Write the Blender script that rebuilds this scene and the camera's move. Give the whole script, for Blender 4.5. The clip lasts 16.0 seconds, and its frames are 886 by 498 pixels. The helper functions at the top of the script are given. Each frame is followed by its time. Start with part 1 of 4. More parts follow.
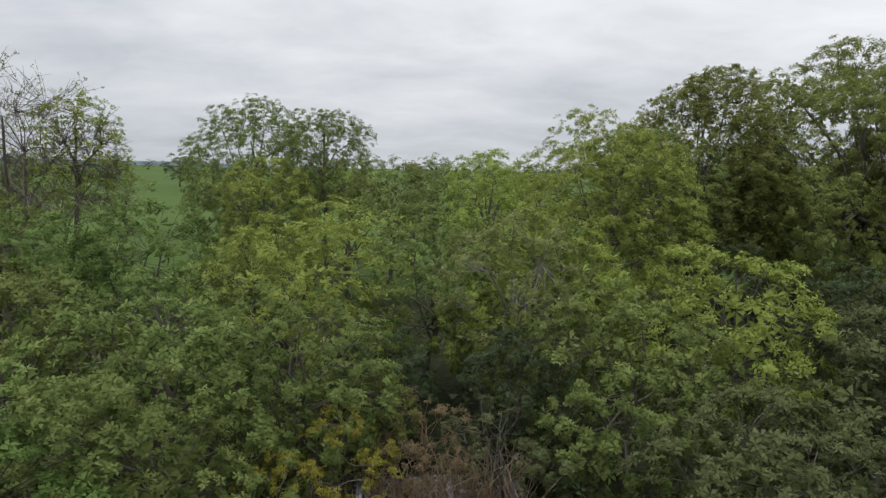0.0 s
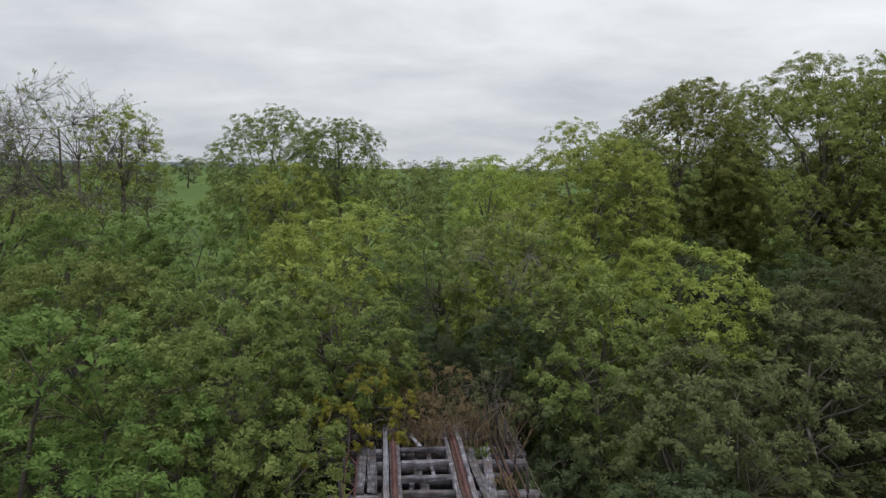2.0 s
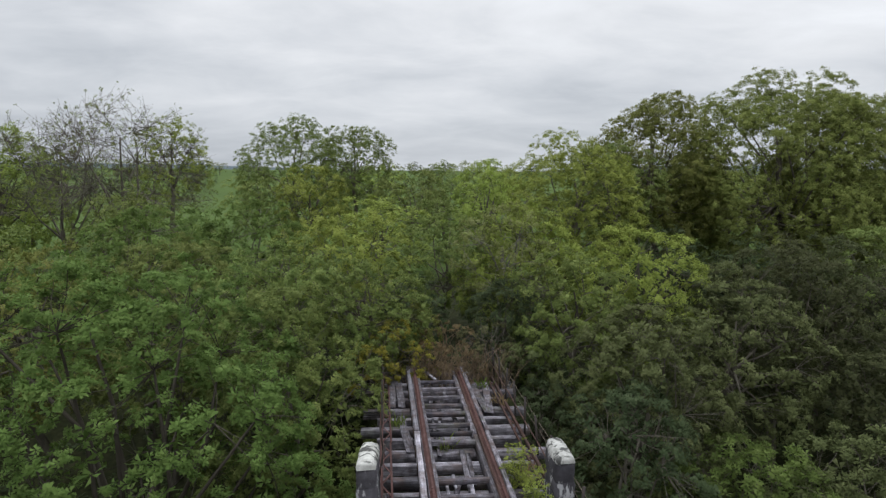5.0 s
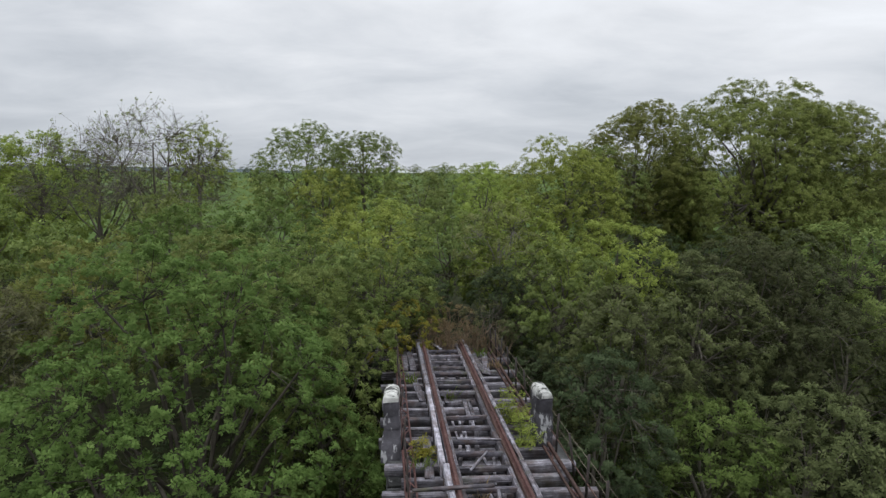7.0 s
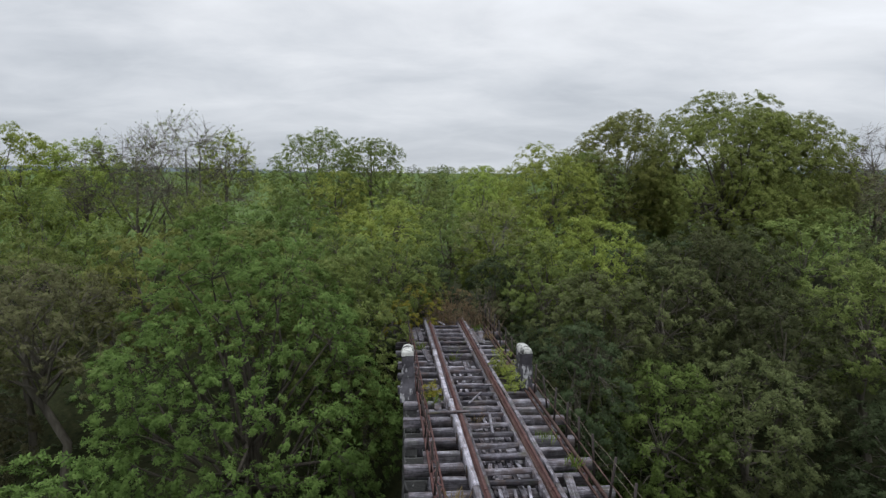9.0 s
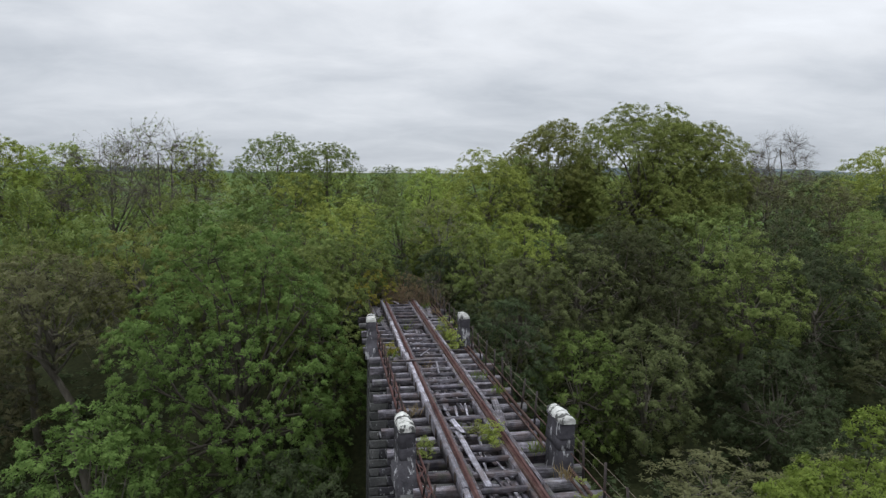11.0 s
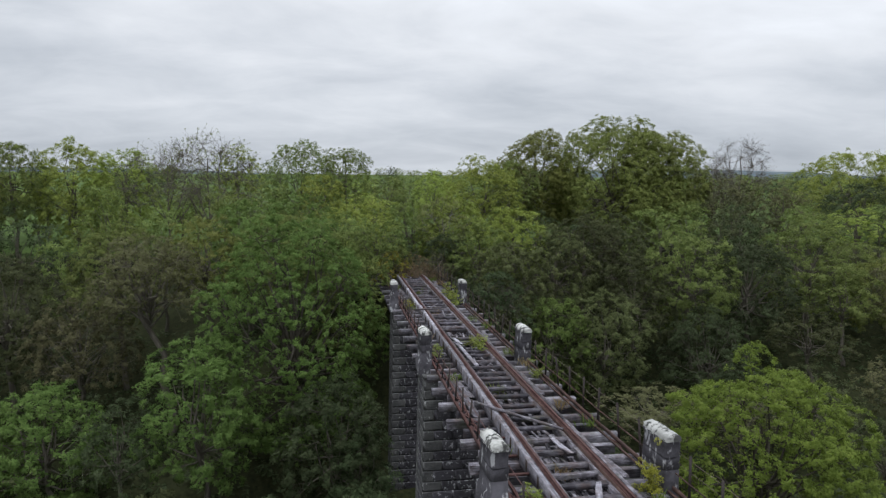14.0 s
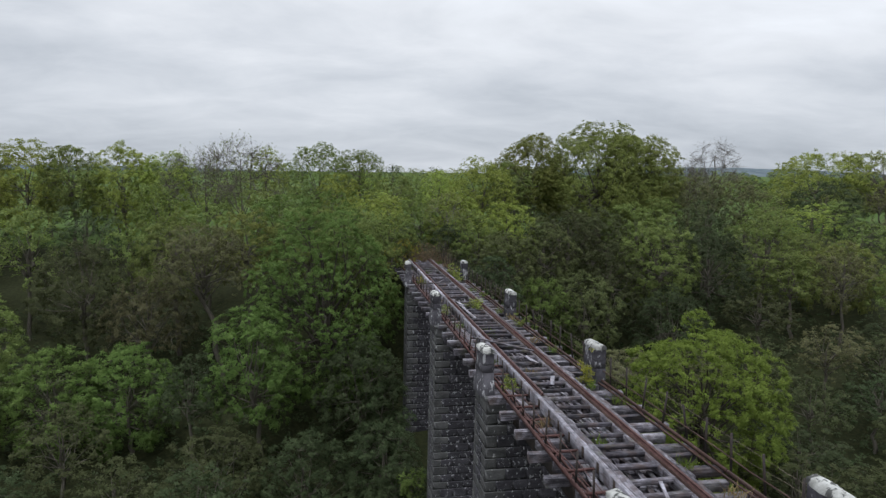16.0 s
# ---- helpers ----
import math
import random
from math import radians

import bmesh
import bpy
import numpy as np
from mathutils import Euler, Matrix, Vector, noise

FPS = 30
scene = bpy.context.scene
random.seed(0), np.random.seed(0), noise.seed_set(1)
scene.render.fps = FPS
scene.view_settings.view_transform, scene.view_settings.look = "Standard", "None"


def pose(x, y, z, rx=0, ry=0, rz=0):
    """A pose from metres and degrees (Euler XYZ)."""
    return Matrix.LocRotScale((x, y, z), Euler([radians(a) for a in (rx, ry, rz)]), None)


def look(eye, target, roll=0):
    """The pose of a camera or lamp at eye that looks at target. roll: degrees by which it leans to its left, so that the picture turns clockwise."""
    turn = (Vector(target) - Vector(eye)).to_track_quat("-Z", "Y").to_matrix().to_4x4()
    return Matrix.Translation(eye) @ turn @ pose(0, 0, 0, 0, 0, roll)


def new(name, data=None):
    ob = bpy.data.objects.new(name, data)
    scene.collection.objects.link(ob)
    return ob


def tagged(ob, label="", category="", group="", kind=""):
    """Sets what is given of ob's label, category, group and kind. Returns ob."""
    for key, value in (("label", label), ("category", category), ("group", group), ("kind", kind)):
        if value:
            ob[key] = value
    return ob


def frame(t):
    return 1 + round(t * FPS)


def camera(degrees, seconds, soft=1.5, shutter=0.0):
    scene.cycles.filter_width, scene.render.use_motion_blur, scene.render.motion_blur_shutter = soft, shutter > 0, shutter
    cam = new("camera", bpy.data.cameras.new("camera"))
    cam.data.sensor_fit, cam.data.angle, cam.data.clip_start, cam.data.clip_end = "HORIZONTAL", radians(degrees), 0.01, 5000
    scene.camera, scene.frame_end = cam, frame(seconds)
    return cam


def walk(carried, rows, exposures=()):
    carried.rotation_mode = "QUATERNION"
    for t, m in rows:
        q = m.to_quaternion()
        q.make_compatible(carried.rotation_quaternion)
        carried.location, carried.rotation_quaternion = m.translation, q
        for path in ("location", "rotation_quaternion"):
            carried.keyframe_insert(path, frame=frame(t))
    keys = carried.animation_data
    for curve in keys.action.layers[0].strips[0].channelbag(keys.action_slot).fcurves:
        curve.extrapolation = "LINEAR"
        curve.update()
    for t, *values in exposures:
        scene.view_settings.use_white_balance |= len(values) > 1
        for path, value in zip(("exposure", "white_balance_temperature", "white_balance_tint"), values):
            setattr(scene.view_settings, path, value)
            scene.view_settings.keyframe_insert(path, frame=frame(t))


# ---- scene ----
cam = camera(66.0, 16.0, soft=1.35, shutter=0.0)
PATH = [
    (0.0, -0.634, -0.147, 6.644, 83.40, -1.04, -5.18),
    (0.5, -0.724, -1.064, 6.726, 83.39, -0.98, -5.14),
    (1.0, -0.852, -2.058, 6.777, 83.37, -0.92, -5.10),
    (1.5, -0.994, -3.057, 6.814, 83.37, -0.87, -5.07),
    (2.0, -1.127, -4.059, 6.875, 83.34, -0.78, -5.04),
    (2.5, -1.261, -5.061, 6.931, 83.29, -0.71, -5.01),
    (3.0, -1.388, -6.047, 6.976, 83.28, -0.64, -4.99),
    (3.5, -1.527, -7.011, 6.951, 83.34, -0.62, -5.00),
    (4.0, -1.670, -7.925, 6.930, 83.39, -0.62, -5.04),
    (6.5, -2.364, -12.785, 6.855, 83.59, -0.56, -5.11),
    (7.0, -2.509, -13.865, 6.844, 83.66, -0.52, -5.12),
    (7.5, -2.662, -15.043, 6.840, 83.69, -0.51, -5.13),
    (8.0, -2.831, -16.346, 6.892, 83.68, -0.47, -5.18),
    (8.2, -2.899, -16.867, 6.913, 83.68, -0.47, -5.18),
    (9.3, -3.330, -20.140, 7.131, 83.64, -0.46, -5.40),
    (9.8, -3.559, -21.746, 7.230, 83.61, -0.45, -6.61),
    (10.1, -3.704, -22.691, 7.267, 83.60, -0.44, -7.56),
    (10.3, -3.804, -23.303, 7.276, 83.60, -0.43, -8.47),
    (10.5, -3.906, -23.892, 7.270, 83.60, -0.41, -9.51),
    (11.0, -4.162, -25.333, 7.235, 83.67, -0.46, -9.76),
    (11.5, -4.422, -26.822, 7.210, 83.73, -0.49, -9.76),
    (12.0, -4.721, -28.385, 7.181, 83.79, -0.51, -9.76),
    (12.5, -5.023, -29.994, 7.138, 83.86, -0.55, -9.75),
    (13.0, -5.357, -31.650, 7.106, 83.93, -0.57, -9.75),
    (13.5, -5.742, -33.600, 7.173, 83.88, -0.57, -9.74),
    (14.0, -6.155, -35.612, 7.229, 83.82, -0.57, -9.72),
    (14.5, -6.594, -37.718, 7.278, 83.77, -0.57, -9.68),
    (15.0, -7.047, -39.931, 7.327, 83.72, -0.57, -9.67),
    (15.5, -7.521, -42.177, 7.356, 83.66, -0.58, -9.66),
    (16.0, -7.994, -44.457, 7.398, 83.61, -0.58, -9.65),
]
walk(cam, [(t, pose(x, y, z, rx, ry, rz)) for t, x, y, z, rx, ry, rz in PATH], exposures=[(0.0, 0.0, 6600, 10), (16.0, 0.0, 6400, 10)])

# ---- light ----
SUN_ELEV, SUN_AZ = radians(78), radians(200)
world = bpy.data.worlds.new("overcast")
scene.world = world
world.use_nodes = True
wt = world.node_tree
wt.nodes.clear()


def wnode(kind, **props):
    n = wt.nodes.new(kind)
    for k, v in props.items():
        if k == "operation":
            n.operation = v
        elif k == "blend_type":
            n.blend_type = v
        elif k == "data_type":
            n.data_type = v
    return n


def wmath(op, a, b=None, c=None):
    n = wnode("ShaderNodeMath", operation=op)
    for i, v in enumerate((a, b, c)):
        if v is None:
            continue
        if isinstance(v, (int, float)):
            n.inputs[i].default_value = v
        else:
            wt.links.new(v, n.inputs[i])
    return n.outputs[0]


coord = wnode("ShaderNodeTexCoord")
sep = wnode("ShaderNodeSeparateXYZ")
wt.links.new(coord.outputs["Generated"], sep.inputs[0])
up = wmath("MAXIMUM", sep.outputs[2], 0.0)
den = wmath("ADD", up, 0.22)
flat = wnode("ShaderNodeCombineXYZ")
wt.links.new(wmath("DIVIDE", sep.outputs[0], den), flat.inputs[0])
wt.links.new(wmath("DIVIDE", sep.outputs[1], den), flat.inputs[1])


def wnoise(scale, detail, rough, offset):
    m = wnode("ShaderNodeMapping")
    m.inputs["Location"].default_value = offset
    m.inputs["Scale"].default_value = (0.75, 1.0, 1.0)
    m.inputs["Rotation"].default_value = (0, 0, 0.25)
    wt.links.new(flat.outputs[0], m.inputs[0])
    n = wnode("ShaderNodeTexNoise")
    n.inputs["Scale"].default_value = scale
    n.inputs["Detail"].default_value = detail
    n.inputs["Roughness"].default_value = rough
    n.inputs["Distortion"].default_value = 0.35
    wt.links.new(m.outputs[0], n.inputs["Vector"])
    return n.outputs["Fac"]


big = wnoise(0.62, 5.0, 0.52, (3.1, 0.6, 0.0))
small = wnoise(2.6, 6.0, 0.58, (0.4, 2.7, 5.0))
cloud = wmath("ADD", wmath("MULTIPLY", big, 0.62), wmath("MULTIPLY", small, 0.38))
cloud = wmath("MULTIPLY_ADD", cloud, 1.25, 0.375)
grad = wmath("MULTIPLY_ADD", up, 1.15, 0.60)
lum = wmath("MULTIPLY", grad, cloud)
ramp = wnode("ShaderNodeValToRGB")
ramp.color_ramp.elements[0].color = (0.84, 0.93, 1.055, 1)
ramp.color_ramp.elements[0].position = 0.40
ramp.color_ramp.elements[1].color = (0.965, 1.0, 1.055, 1)
ramp.color_ramp.elements[1].position = 0.85
wt.links.new(lum, ramp.inputs[0])
scaled = wnode("ShaderNodeVectorMath", operation="SCALE")
wt.links.new(ramp.outputs[0], scaled.inputs[0])
wt.links.new(lum, scaled.inputs["Scale"])
clouds = wnode("ShaderNodeBackground")
wt.links.new(scaled.outputs[0], clouds.inputs[0])
clouds.inputs[1].default_value = 1.0
sky = wt.nodes.new("ShaderNodeTexSky")
sky.sky_type = "NISHITA"
sky.sun_disc = False
sky.sun_elevation, sky.sun_rotation = SUN_ELEV, SUN_AZ
blue = wnode("ShaderNodeBackground")
wt.links.new(sky.outputs[0], blue.inputs[0])
blue.inputs[1].default_value = 0.06
cover = wnode("ShaderNodeMixShader")
cover.inputs[0].default_value = 0.94
wt.links.new(blue.outputs[0], cover.inputs[1])
wt.links.new(clouds.outputs[0], cover.inputs[2])
wout = wnode("ShaderNodeOutputWorld")
wt.links.new(cover.outputs[0], wout.inputs[0])

sun_data = bpy.data.lights.new("sun", "SUN")
sun_data.energy, sun_data.angle, sun_data.color = 1.9, radians(25), (0.93, 0.98, 1.0)
sun = new("sun", sun_data)
sun.matrix_world = look((0, 0, 60), Vector((0, 0, 60)) - Vector((math.sin(SUN_AZ) * math.cos(SUN_ELEV), math.cos(SUN_AZ) * math.cos(SUN_ELEV), math.sin(SUN_ELEV))))
scene.view_settings.exposure = 0.0


# ---- materials ----
def material(name):
    m = bpy.data.materials.new(name)
    m.use_nodes = True
    m.node_tree.nodes.clear()
    return m, m.node_tree


def mnode(nt, kind, **inputs):
    n = nt.nodes.new(kind)
    for k, v in inputs.items():
        k = k.replace("_", " ")
        if isinstance(v, bpy.types.NodeSocket):
            nt.links.new(v, n.inputs[k])
        else:
            n.inputs[k].default_value = v
    return n


def ramp_of(nt, fac, stops):
    r = nt.nodes.new("ShaderNodeValToRGB")
    els = r.color_ramp.elements
    while len(els) < len(stops):
        els.new(0.5)
    for e, (p, c) in zip(els, stops):
        e.position, e.color = p, (*c, 1)
    nt.links.new(fac, r.inputs[0])
    return r.outputs[0]


def mix(nt, fac, a, b, mode="MIX"):
    n = nt.nodes.new("ShaderNodeMix")
    n.data_type, n.blend_type = "RGBA", mode
    for s, v in ((n.inputs[0], fac), (n.inputs[6], a), (n.inputs[7], b)):
        if isinstance(v, bpy.types.NodeSocket):
            nt.links.new(v, s)
        else:
            s.default_value = v if isinstance(v, (int, float)) else (*v, 1)
    return n.outputs[2]


def mth(nt, op, a, b=0.0):
    n = nt.nodes.new("ShaderNodeMath")
    n.operation = op
    for s, v in ((n.inputs[0], a), (n.inputs[1], b)):
        if isinstance(v, bpy.types.NodeSocket):
            nt.links.new(v, s)
        else:
            s.default_value = v
    return n.outputs[0]


def objcoord(nt, scale=(1, 1, 1)):
    c = nt.nodes.new("ShaderNodeTexCoord")
    m = nt.nodes.new("ShaderNodeMapping")
    m.inputs["Scale"].default_value = scale
    nt.links.new(c.outputs["Object"], m.inputs[0])
    return m.outputs[0]


def fac_noise(nt, vec, scale, detail=4.0, rough=0.55):
    return mnode(nt, "ShaderNodeTexNoise", Vector=vec, Scale=scale, Detail=detail, Roughness=rough).outputs["Fac"]


def finish(nt, color, rough=0.8, metal=0.0, bump=None, depth=0.01, spec=0.3):
    b = mnode(nt, "ShaderNodeBsdfPrincipled", Metallic=metal)
    for s, v in (("Base Color", color), ("Roughness", rough)):
        if isinstance(v, bpy.types.NodeSocket):
            nt.links.new(v, b.inputs[s])
        else:
            b.inputs[s].default_value = v if isinstance(v, (int, float)) else (*v, 1)
    b.inputs["Specular IOR Level"].default_value = spec
    if bump is not None:
        n = mnode(nt, "ShaderNodeBump", Strength=0.8, Distance=depth, Height=bump)
        nt.links.new(n.outputs[0], b.inputs["Normal"])
    o = nt.nodes.new("ShaderNodeOutputMaterial")
    nt.links.new(b.outputs[0], o.inputs[0])
    return b, o


def leaf_material(name, dark, mid, light, vary=0.13, glow=0.40):
    dark, mid, light = ((r * 1.15, g * 1.13, b * 1.28) for r, g, b in (dark, mid, light))
    m, nt = material(name)
    geo = nt.nodes.new("ShaderNodeNewGeometry")
    info = nt.nodes.new("ShaderNodeObjectInfo")
    vec = objcoord(nt)
    tuft = fac_noise(nt, vec, 2.6, 3.0)
    patch = fac_noise(nt, vec, 0.35, 2.0)
    f = mth(nt, "ADD", mth(nt, "MULTIPLY", geo.outputs["Random Per Island"], 0.20), mth(nt, "MULTIPLY", tuft, 0.88))
    f = mth(nt, "ADD", f, mth(nt, "MULTIPLY", patch, 0.30))
    f = mth(nt, "SUBTRACT", f, 0.19)
    col = ramp_of(nt, f, [(0.15, dark), (0.5, mid), (0.85, light)])
    hsv = nt.nodes.new("ShaderNodeHueSaturation")
    nt.links.new(col, hsv.inputs["Color"])
    nt.links.new(mth(nt, "ADD", mth(nt, "MULTIPLY", info.outputs["Random"], 0.024), 0.490), hsv.inputs["Hue"])
    nt.links.new(mth(nt, "ADD", mth(nt, "MULTIPLY", info.outputs["Random"], vary * 2), 1.0 - vary), hsv.inputs["Value"])
    b, o = finish(nt, hsv.outputs[0], 0.7, 0.0, None, spec=0.12)
    t = nt.nodes.new("ShaderNodeBsdfTranslucent")
    nt.links.new(hsv.outputs[0], t.inputs[0])
    ms = nt.nodes.new("ShaderNodeMixShader")
    ms.inputs[0].default_value = glow
    nt.links.new(b.outputs[0], ms.inputs[1])
    nt.links.new(t.outputs[0], ms.inputs[2])
    nt.links.new(ms.outputs[0], o.inputs[0])
    return m


def bark_material(name, a, b, scale=6.0):
    m, nt = material(name)
    vec = objcoord(nt, (1, 1, 0.25))
    n1 = fac_noise(nt, vec, scale, 5.0)
    n2 = fac_noise(nt, vec, scale * 0.2, 2.0)
    col = ramp_of(nt, mth(nt, "ADD", mth(nt, "MULTIPLY", n1, 0.6), mth(nt, "MULTIPLY", n2, 0.4)), [(0.3, a), (0.7, b)])
    finish(nt, col, 0.9, 0.0, n1, 0.02, 0.15)
    return m


def timber_material(name, dark, mid, pale, moss=0.0):
    """Weathered timber with the grain along the local x axis."""
    dark, mid, pale = ((r, g, b * 1.07) for r, g, b in (dark, mid, pale))
    m, nt = material(name)
    info = nt.nodes.new("ShaderNodeObjectInfo")
    c = nt.nodes.new("ShaderNodeTexCoord")
    off = mnode(nt, "ShaderNodeVectorMath")
    nt.links.new(c.outputs["Object"], off.inputs[0])
    comb = mnode(nt, "ShaderNodeCombineXYZ", X=mth(nt, "MULTIPLY", info.outputs["Random"], 37.0), Y=mth(nt, "MULTIPLY", info.outputs["Random"], 11.0))
    nt.links.new(comb.outputs[0], off.inputs[1])
    mp = mnode(nt, "ShaderNodeMapping", Vector=off.outputs[0], Scale=(0.9, 14.0, 14.0))
    grain = fac_noise(nt, mp.outputs[0], 2.2, 6.0, 0.65)
    stain = fac_noise(nt, off.outputs[0], 4.2, 5.0, 0.62)
    f = mth(nt, "ADD", mth(nt, "MULTIPLY", grain, 0.54), mth(nt, "MULTIPLY", stain, 0.46))
    col = ramp_of(nt, f, [(0.37, dark), (0.49, mid), (0.60, pale)])
    hsv = nt.nodes.new("ShaderNodeHueSaturation")
    nt.links.new(col, hsv.inputs["Color"])
    nt.links.new(mth(nt, "ADD", mth(nt, "MULTIPLY", info.outputs["Random"], 1.0), 0.50), hsv.inputs["Value"])
    blot = ramp_of(nt, fac_noise(nt, off.outputs[0], 1.9, 4.0, 0.6), [(0.48, (0, 0, 0)), (0.64, (0.55, 0.55, 0.55))])
    out = mix(nt, blot, hsv.outputs[0], (0.085, 0.058, 0.050))
    if moss:
        mm = ramp_of(nt, fac_noise(nt, off.outputs[0], 1.3, 4.0), [(0.55, (0, 0, 0)), (0.7, (moss, moss, moss))])
        out = mix(nt, mm, out, (0.07, 0.085, 0.03))
    finish(nt, out, 0.88, 0.0, grain, 0.003, 0.2)
    return m


def rust_material(name, a, b, c):
    m, nt = material(name)
    vec = objcoord(nt)
    n1 = fac_noise(nt, vec, 9.0, 6.0, 0.6)
    n2 = fac_noise(nt, vec, 1.6, 3.0)
    f = mth(nt, "ADD", mth(nt, "MULTIPLY", n1, 0.5), mth(nt, "MULTIPLY", n2, 0.5))
    finish(nt, ramp_of(nt, f, [(0.32, a), (0.5, b), (0.7, c)]), 0.85, 0.15, n1, 0.006, 0.25)
    return m


def stone_material(name, dark, pale, lichen=0.62, spots=(0.55, 0.56, 0.54)):
    m, nt = material(name)
    info = nt.nodes.new("ShaderNodeObjectInfo")
    vec = objcoord(nt)
    shift = mnode(nt, "ShaderNodeVectorMath")
    nt.links.new(vec, shift.inputs[0])
    comb = mnode(nt, "ShaderNodeCombineXYZ", X=mth(nt, "MULTIPLY", info.outputs["Random"], 50.0), Z=mth(nt, "MULTIPLY", info.outputs["Random"], 23.0))
    nt.links.new(comb.outputs[0], shift.inputs[1])
    v = shift.outputs[0]
    n1 = fac_noise(nt, v, 7.0, 6.0, 0.62)
    n2 = fac_noise(nt, v, 1.1, 3.0)
    f = mth(nt, "ADD", mth(nt, "MULTIPLY", n1, 0.45), mth(nt, "MULTIPLY", n2, 0.55))
    col = ramp_of(nt, f, [(0.34, dark), (0.66, pale)])
    spot = fac_noise(nt, mnode(nt, "ShaderNodeMapping", Vector=v, Scale=(1.0, 1.0, 0.45)).outputs[0], 4.5, 4.0, 0.6)
    mask = ramp_of(nt, spot, [(lichen, (0, 0, 0)), (lichen + 0.05, (1, 1, 1))])
    hsv = nt.nodes.new("ShaderNodeHueSaturation")
    nt.links.new(col, hsv.inputs["Color"])
    nt.links.new(mth(nt, "ADD", mth(nt, "MULTIPLY", info.outputs["Random"], 0.44), 0.78), hsv.inputs["Value"])
    finish(nt, mix(nt, mask, hsv.outputs[0], spots), 0.92, 0.0, n1, 0.03, 0.2)
    return m


def ground_material(name):
    """Meadow grass on the open plateau, leaf litter and low growth in the wooded valley."""
    m, nt = material(name)
    vec = objcoord(nt)
    n1 = fac_noise(nt, vec, 1.5, 6.0, 0.65)
    n2 = fac_noise(nt, vec, 0.03, 3.0)
    grass = ramp_of(nt, mth(nt, "ADD", mth(nt, "MULTIPLY", n1, 0.4), mth(nt, "MULTIPLY", n2, 0.6)), [(0.3, (0.036, 0.062, 0.014)), (0.5, (0.054, 0.088, 0.020)), (0.7, (0.075, 0.108, 0.028))])
    litter = ramp_of(nt, fac_noise(nt, vec, 4.0, 5.0), [(0.3, (0.012, 0.014, 0.007)), (0.6, (0.028, 0.032, 0.013)), (0.8, (0.05, 0.042, 0.026))])
    s = nt.nodes.new("ShaderNodeSeparateXYZ")
    nt.links.new(vec, s.inputs[0])
    wood = mth(nt, "MULTIPLY", mth(nt, "ADD", s.outputs[1], -37.0), 0.12)
    edge = ramp_of(nt, mth(nt, "ADD", wood, mth(nt, "MULTIPLY", n2, 0.6)), [(0.2, (0, 0, 0)), (0.6, (1, 1, 1))])
    finish(nt, mix(nt, edge, litter, grass), 0.95, 0.0, n1, 0.08, 0.1)
    return m


LEAF = {
    "ash": leaf_material("ash leaf", (0.060, 0.086, 0.018), (0.122, 0.158, 0.040), (0.222, 0.259, 0.075)),
    "fresh": leaf_material("fresh leaf", (0.100, 0.132, 0.024), (0.191, 0.237, 0.044), (0.289, 0.329, 0.084)),
    "lime": leaf_material("lime green leaf", (0.044, 0.074, 0.017), (0.093, 0.142, 0.031), (0.160, 0.212, 0.058)),
    "grey": leaf_material("grey-green leaf", (0.044, 0.056, 0.018), (0.090, 0.108, 0.037), (0.159, 0.174, 0.068)),
    # moss: olive leaf with the lower valley's shade put into its colour
    "moss": leaf_material("shade-darkened olive leaf", (0.028, 0.037, 0.013), (0.059, 0.069, 0.025), (0.104, 0.113, 0.050)),
    "spring": leaf_material("young maple leaf", (0.062, 0.092, 0.014), (0.122, 0.168, 0.026), (0.190, 0.240, 0.048)),
    # deep: green leaf darkened to stand in for shade low in the valley
    "deep": leaf_material("shade-darkened green leaf", (0.021, 0.034, 0.013), (0.047, 0.065, 0.025), (0.088, 0.107, 0.049)),
    "olive": leaf_material("olive leaf", (0.075, 0.092, 0.019), (0.143, 0.166, 0.039), (0.225, 0.242, 0.073)),
    "gold": leaf_material("yellowing leaf", (0.095, 0.098, 0.014), (0.185, 0.180, 0.026), (0.290, 0.250, 0.042)),
    "rust": leaf_material("dry bramble leaf", (0.070, 0.054, 0.026), (0.140, 0.104, 0.050), (0.210, 0.165, 0.080)),
    "pale": leaf_material("blossom", (0.079, 0.099, 0.023), (0.143, 0.167, 0.044), (0.264, 0.275, 0.137)),
    "brown": leaf_material("budding leaf", (0.053, 0.052, 0.023), (0.102, 0.103, 0.043), (0.159, 0.157, 0.075)),
    "grass": leaf_material("grass blade", (0.055, 0.085, 0.015), (0.105, 0.150, 0.026), (0.170, 0.190, 0.050)),
    "straw": leaf_material("dry grass blade", (0.10, 0.075, 0.035), (0.19, 0.14, 0.065), (0.28, 0.22, 0.11)),
}
BARK = bark_material("grey bark", (0.055, 0.048, 0.038), (0.16, 0.145, 0.12))
BARK_DARK = bark_material("dark bark", (0.03, 0.026, 0.02), (0.085, 0.075, 0.06))
TWIG = bark_material("pale twig", (0.11, 0.10, 0.085), (0.24, 0.225, 0.20), 9.0)
STRAW = bark_material("dry cane", (0.10, 0.07, 0.045), (0.22, 0.165, 0.11), 9.0)
TIMBER = timber_material("weathered timber", (0.028, 0.025, 0.028), (0.076, 0.070, 0.075), (0.195, 0.185, 0.198), 0.3)
TIMBER_MID = timber_material("grey timber", (0.045, 0.042, 0.045), (0.115, 0.108, 0.115), (0.24, 0.23, 0.245), 0.25)
TIMBER_DARK = timber_material("damp timber", (0.020, 0.018, 0.021), (0.050, 0.046, 0.052), (0.115, 0.109, 0.119), 0.35)
